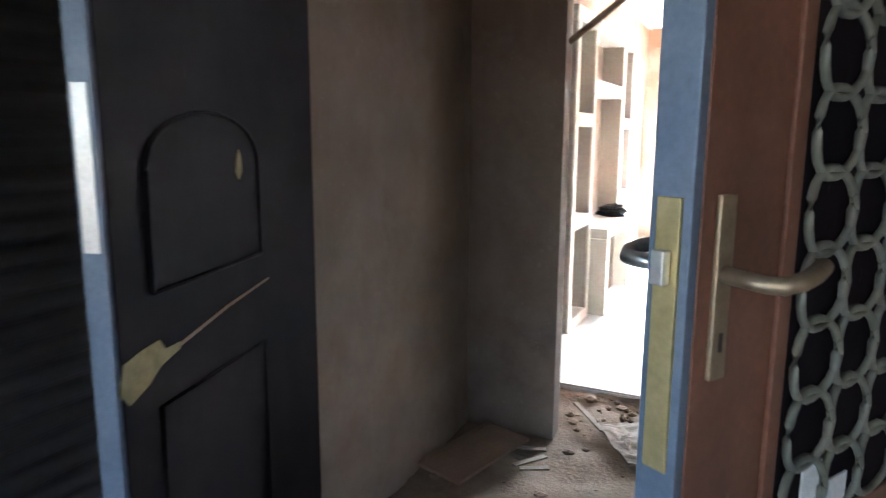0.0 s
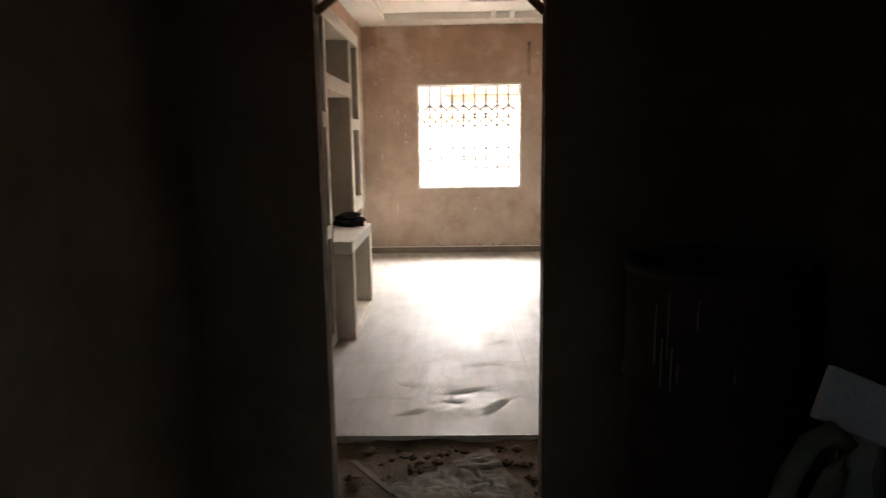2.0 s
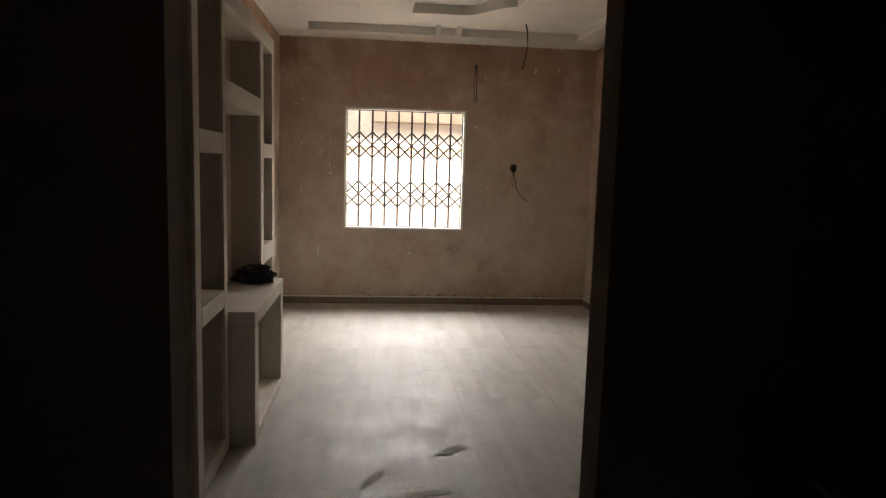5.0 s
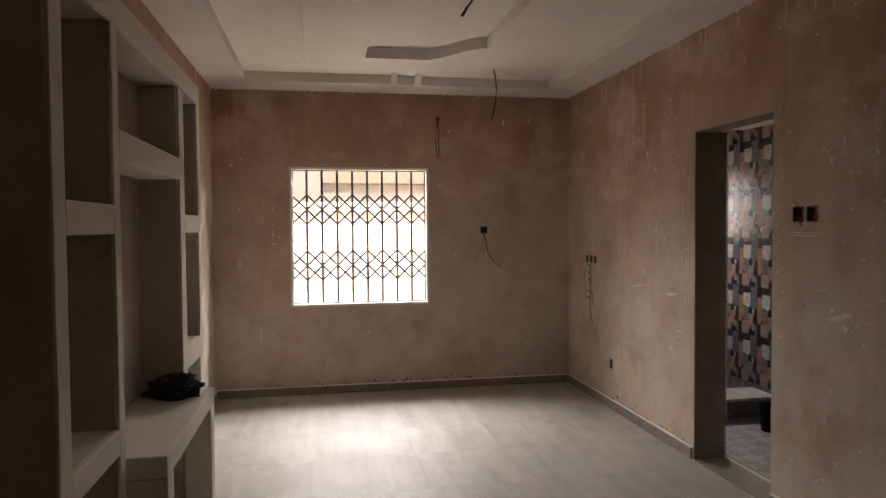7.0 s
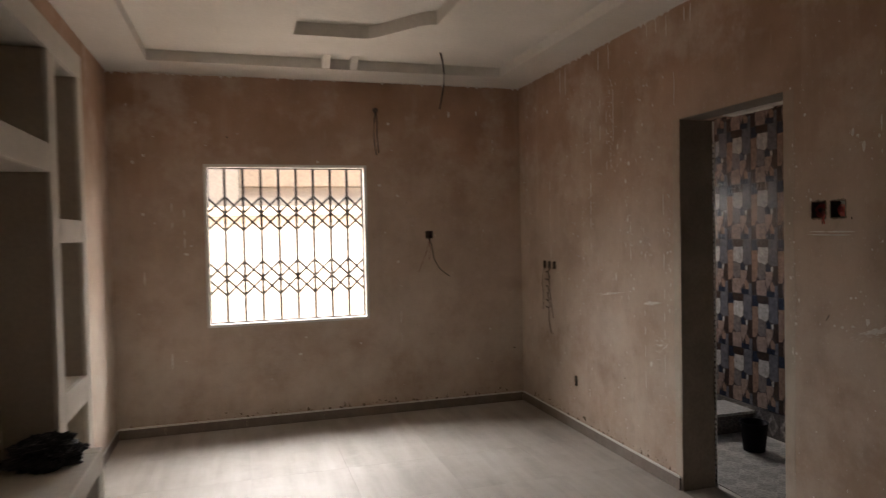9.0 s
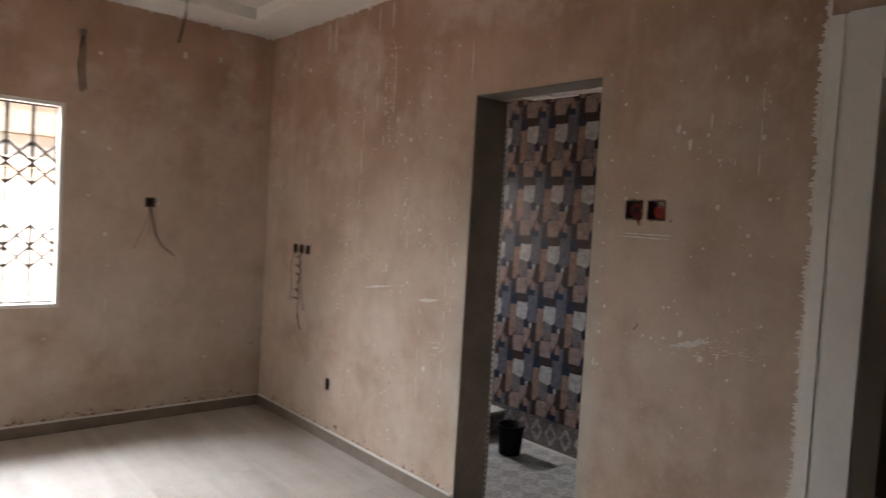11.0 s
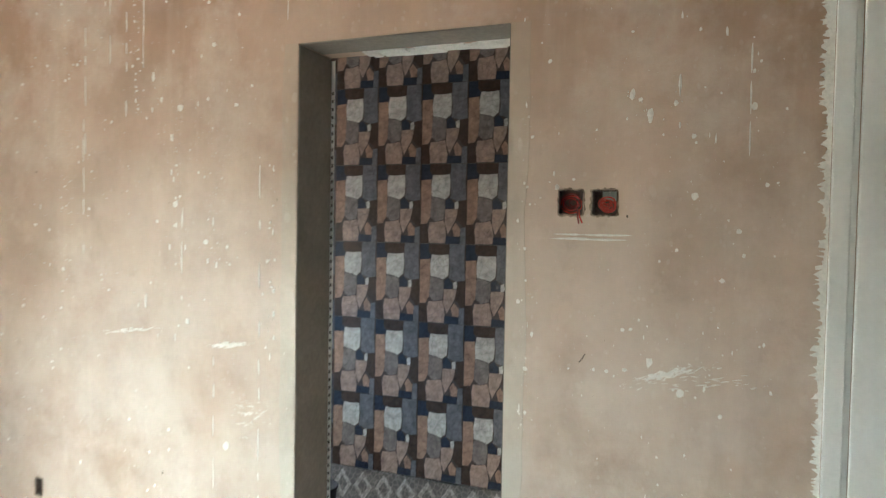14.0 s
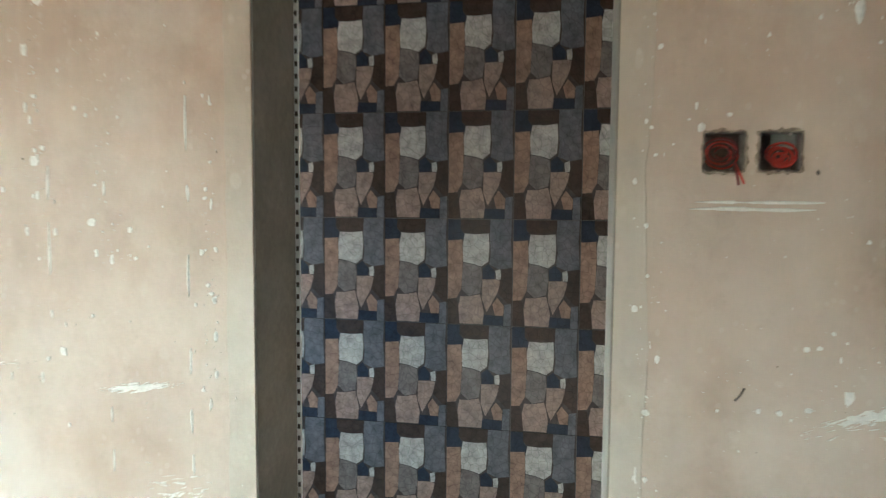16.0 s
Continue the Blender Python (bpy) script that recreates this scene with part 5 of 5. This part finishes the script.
# ---- bathroom tiles ----
def plain(name, c, rough=0.16):
    """Glazed print with mottling and an embossed crackle."""
    m = mat_new(name, c, rough)
    v = coords(m, (1, 1, 1), obj=False)
    n1 = ramp(m, noise_tex(m, v, 30.0, 8.0, 0.7), [(0.3, tuple(x * 0.6 for x in c)), (0.7, tuple(min(1, x * 1.35) for x in c))])
    vo = nd(m, "ShaderNodeTexVoronoi", Scale=34.0)
    vo.feature = "DISTANCE_TO_EDGE"
    lk(m, v, vo.inputs["Vector"])
    crack = ramp(m, vo.outputs["Distance"], [(0.0, (0.55, 0.55, 0.55)), (0.06, (1, 1, 1))])
    set_color(m, mix(m, 0.7, n1, crack, "MULTIPLY"))
    bump(m, mix(m, 0.5, crack, noise_tex(m, v, 22.0, 4.0)), 0.7, 0.003)
    m.node_tree.nodes["Principled BSDF"].inputs["Specular IOR Level"].default_value = 0.5
    return m


TILE_MATS = [plain("tile_dark", (0.06, 0.046, 0.041)), plain("tile_white", (0.42, 0.39, 0.36)), plain("tile_grey_blue", (0.115, 0.112, 0.122)), plain("tile_tan", (0.26, 0.165, 0.12)), plain("tile_grey", (0.16, 0.137, 0.125)), plain("tile_pink", (0.28, 0.2, 0.165)), plain("tile_brown", (0.045, 0.028, 0.022)), plain("tile_navy", (0.022, 0.025, 0.04))]
TW, TH = 0.25, 0.4065
# printed stones of one tile: material, outline (u to the right, v down)
PRINT = [
    (7, [(0.0, 0.0), (0.2, 0.0), (0.2, 0.1), (0.25, 0.14), (0.24, 0.19), (0.0, 0.2)]),
    (6, [(0.205, 0.005), (0.65, 0.005), (0.64, 0.13), (0.45, 0.14), (0.26, 0.125), (0.205, 0.09)]),
    (2, [(0.66, 0.0), (0.97, 0.0), (0.96, 0.2), (0.98, 0.44), (0.8, 0.46), (0.65, 0.42), (0.67, 0.3), (0.65, 0.16)]),
    (1, [(0.27, 0.14), (0.44, 0.145), (0.62, 0.135), (0.635, 0.25), (0.62, 0.39), (0.52, 0.44), (0.4, 0.415), (0.25, 0.4), (0.24, 0.25)]),
    (3, [(0.01, 0.21), (0.22, 0.2), (0.23, 0.34), (0.225, 0.5), (0.21, 0.66), (0.14, 0.74), (0.01, 0.75)]),
    (4, [(0.25, 0.415), (0.4, 0.43), (0.515, 0.455), (0.53, 0.56), (0.5, 0.69), (0.33, 0.72), (0.225, 0.66), (0.235, 0.5)]),
    (7, [(0.545, 0.46), (0.63, 0.42), (0.73, 0.49), (0.72, 0.555), (0.55, 0.56)]),
    (1, [(0.74, 0.48), (0.81, 0.465), (0.83, 0.56), (0.75, 0.56)]),
    (5, [(0.545, 0.57), (0.73, 0.565), (0.82, 0.575), (0.76, 0.7), (0.67, 0.8), (0.61, 0.87), (0.54, 0.75)]),
    (6, [(0.84, 0.475), (0.99, 0.46), (0.99, 0.78), (0.93, 0.78), (0.79, 0.69)]),
    (5, [(0.21, 0.73), (0.34, 0.73), (0.5, 0.71), (0.53, 0.78), (0.56, 0.88), (0.54, 0.985), (0.2, 0.985), (0.175, 0.84)]),
    (3, [(0.7, 0.8), (0.77, 0.735), (0.87, 0.81), (0.86, 0.9), (0.74, 0.9)]),
    (7, [(0.57, 0.9), (0.72, 0.905), (0.86, 0.91), (0.86, 0.995), (0.56, 0.995)]),
    (2, [(0.88, 0.8), (0.98, 0.79), (0.98, 0.995), (0.87, 0.995)]),
    (6, [(0.0, 0.76), (0.14, 0.76), (0.17, 0.85), (0.19, 0.995), (0.0, 0.995)]),
]


def print_tile(name):
    """A glazed wall tile seen from -x: body with printed stones lying 0.4 mm proud."""
    bm = bmesh.new()
    g = 0.0012
    add_box(bm, -0.008, 0.0, g, TW - g, g, TH - g, 0)
    for i, (mi, poly) in enumerate(PRINT):
        cu, cv = sum(u for u, v in poly) / len(poly), sum(v for u, v in poly) / len(poly)
        poly = [(min(0.995, max(0.005, cu + (u - cu) * 1.045)), min(0.997, max(0.003, cv + (v - cv) * 1.03))) for u, v in poly]
        top = [bm.verts.new((-0.0086 - 0.00005 * i, TW * (1 - u), TH * (1 - v))) for u, v in poly]
        low = [bm.verts.new((-0.0079, w.co.y, w.co.z)) for w in top]
        f = bm.faces.new(top)
        f.material_index = mi
        for i in range(len(top)):
            f = bm.faces.new((top[i], top[(i + 1) % len(top)], low[(i + 1) % len(top)], low[i]))
            f.material_index = mi
    bmesh.ops.recalc_face_normals(bm, faces=bm.faces[:])
    me = bpy.data.meshes.new(name)
    bm.to_mesh(me)
    bm.free()
    for mm in TILE_MATS:
        me.materials.append(mm)
    return me


tile_me = print_tile("print_tile")
bath_wall = bpy.data.objects["wall_bath"]
for i in range(13):
    for j in range(6):
        o = part("tile", None, None, bath_wall, mesh=tile_me)
        o.location = (BX - 0.0005, 6.49 + 0.25 * i, 0.187 + TH * j)
far_tiles = structure("wall_bath_far", boxm(RIGHT + 0.222, 2.499, FAR - 0.02, FAR - 0.001, BFLOOR, 2.6), M["grout"], "bathroom end wall clad in stone-print tiles")
for i in range(3):
    for j in range(3):
        o = part("tile", None, None, far_tiles, mesh=tile_me)
        o.matrix_basis = Matrix.Translation((2.24 + 0.25 * i + 0.25, FAR - 0.022, 0.187 + TH * j)) @ Matrix.Rotation(radians(90), 4, "Z") @ Matrix.Translation((0, 0, 0))


def mosaic_mat(name, c1, c2, scale):
    m = mat_new(name, c1, 0.3)
    v = coords(m, (1, 1, 1), obj=False)
    vo = nd(m, "ShaderNodeTexVoronoi", Scale=scale, Randomness=0.9)
    vo.feature = "DISTANCE_TO_EDGE"
    lk(m, v, vo.inputs["Vector"])
    ed = ramp(m, vo.outputs["Distance"], [(0.03, c2), (0.12, c1)])
    gr = ramp(m, noise_tex(m, v, 9.0), [(0.3, (0.75, 0.75, 0.75)), (0.7, (1.1, 1.1, 1.1))])
    set_color(m, mix(m, 0.8, ed, gr, "MULTIPLY"))
    return m


M["mosaic"] = mosaic_mat("pebble_print_tile", (0.24, 0.21, 0.19), (0.42, 0.38, 0.35), 38.0)
M["mosaic_dark"] = mosaic_mat("dark_pebble_tile", (0.1, 0.085, 0.078), (0.2, 0.17, 0.155), 38.0)
M["bath_floor"] = mosaic_mat("pale_floor_tile", (0.34, 0.33, 0.31), (0.5, 0.48, 0.45), 30.0)
M["bath_floor_dark"] = mosaic_mat("grey_floor_tile", (0.24, 0.23, 0.215), (0.36, 0.35, 0.32), 30.0)


def border_tile():
    """A skirting-height tile with a row of lozenges."""
    bm = bmesh.new()
    add_box(bm, -0.008, 0.0, 0.0012, 0.2488, 0.0, 0.184, 0)
    for cy in (0.0625, 0.1875):
        for r, mi, x in ((0.055, 1, -0.0084), (0.03, 0, -0.0088)):
            bm.faces.new([bm.verts.new(p) for p in ((x, cy - r, 0.092), (x, cy, 0.092 + r * 1.5), (x, cy + r, 0.092), (x, cy, 0.092 - r * 1.5))]).material_index = mi
    me = bpy.data.meshes.new("border_tile")
    bm.to_mesh(me)
    bm.free()
    me.materials.append(M["mosaic_dark"])
    me.materials.append(M["mosaic"])
    return me


bt = border_tile()
for i in range(13):
    o = part("border_tile", None, None, bath_wall, mesh=bt)
    o.location = (BX - 0.0005, 6.49 + 0.25 * i, BFLOOR + 0.002)


def lozenge_floor_tile():
    bm = bmesh.new()
    g, s = 0.0012, 0.30
    add_box(bm, g, s - g, g, s - g, 0, 0.008, 0)
    for cx in (0.075, 0.225):
        for cy in (0.075, 0.225):
            bm.faces.new([bm.verts.new((cx + a, cy + b, 0.0084)) for a, b in ((-0.07, 0), (0, -0.07), (0.07, 0), (0, 0.07))]).material_index = 1
    me = bpy.data.meshes.new("lozenge_tile")
    bm.to_mesh(me)
    bm.free()
    me.materials.append(M["bath_floor"])
    me.materials.append(M["bath_floor_dark"])
    return me


lt = lozenge_floor_tile()
bfl = bpy.data.objects["floor_bath"]
for i in range(3):
    for j in range(11):
        o = part("floor_tile", None, None, bfl, mesh=lt)
        o.location = (2.26 + 0.3 * i, 6.36 + 0.3 * j, BFLOOR - 0.004)
structure("shower_kerb", boxm(RIGHT + 0.224, BX - 0.01, 8.24, 8.53, BFLOOR, 0.132, 0.003), M["mosaic_dark"], "low kerb clad in dark tiles across the shower end of the bathroom")
structure("trim_kerb_top", boxm(RIGHT + 0.224, BX - 0.01, 8.22, 8.55, 0.134, 0.156, 0.004), M["bath_floor"], "pale tiled top of the shower kerb")
# unseen blue panel, added so the glazed tiles reflect blue
M["blue_reflector"] = grained("blue_reflector_gloss", (0.18, 0.3, 0.48), (0.26, 0.4, 0.58), 0.35, 4.0, 60.0, 0.002, grit=0.3)
structure("bath_reflector", boxm(RIGHT + 0.222, RIGHT + 0.23, BD1 + 0.02, FAR - 0.03, BFLOOR, 1.0, 0.002), M["blue_reflector"], "unseen blue panel added to give the tiles blue reflections")
structure("threshold", boxm(RIGHT, RIGHT + 0.221, BD0, BD1, -0.011, 0.0, 0.002), M["concrete"], "bare cement threshold of the bathroom doorway")

# ---- room floor tiles ----
xs = [LEFT, -0.955, -0.355, 0.245, 0.845, 1.445, RIGHT]
ys = [4.42, 4.90, 5.50, 6.10, 6.70, 7.3, 7.9, 8.5, 9.1, FAR]
shared = {}
for x0, x1 in zip(xs, xs[1:]):
    for y0, y1 in zip(ys, ys[1:]):
        key = (round(x1 - x0, 3), round(y1 - y0, 3))
        if key not in shared:
            b = boxm(0.0003, key[0] - 0.0003, 0.0003, key[1] - 0.0003, -0.011, 0.0, 0.0003)
            o = part("floor_tile", b, M["tile"], floor)
            shared[key] = o.data
        else:
            o = part("floor_tile", None, None, floor, mesh=shared[key])
        o.location = (x0, y0, 0)
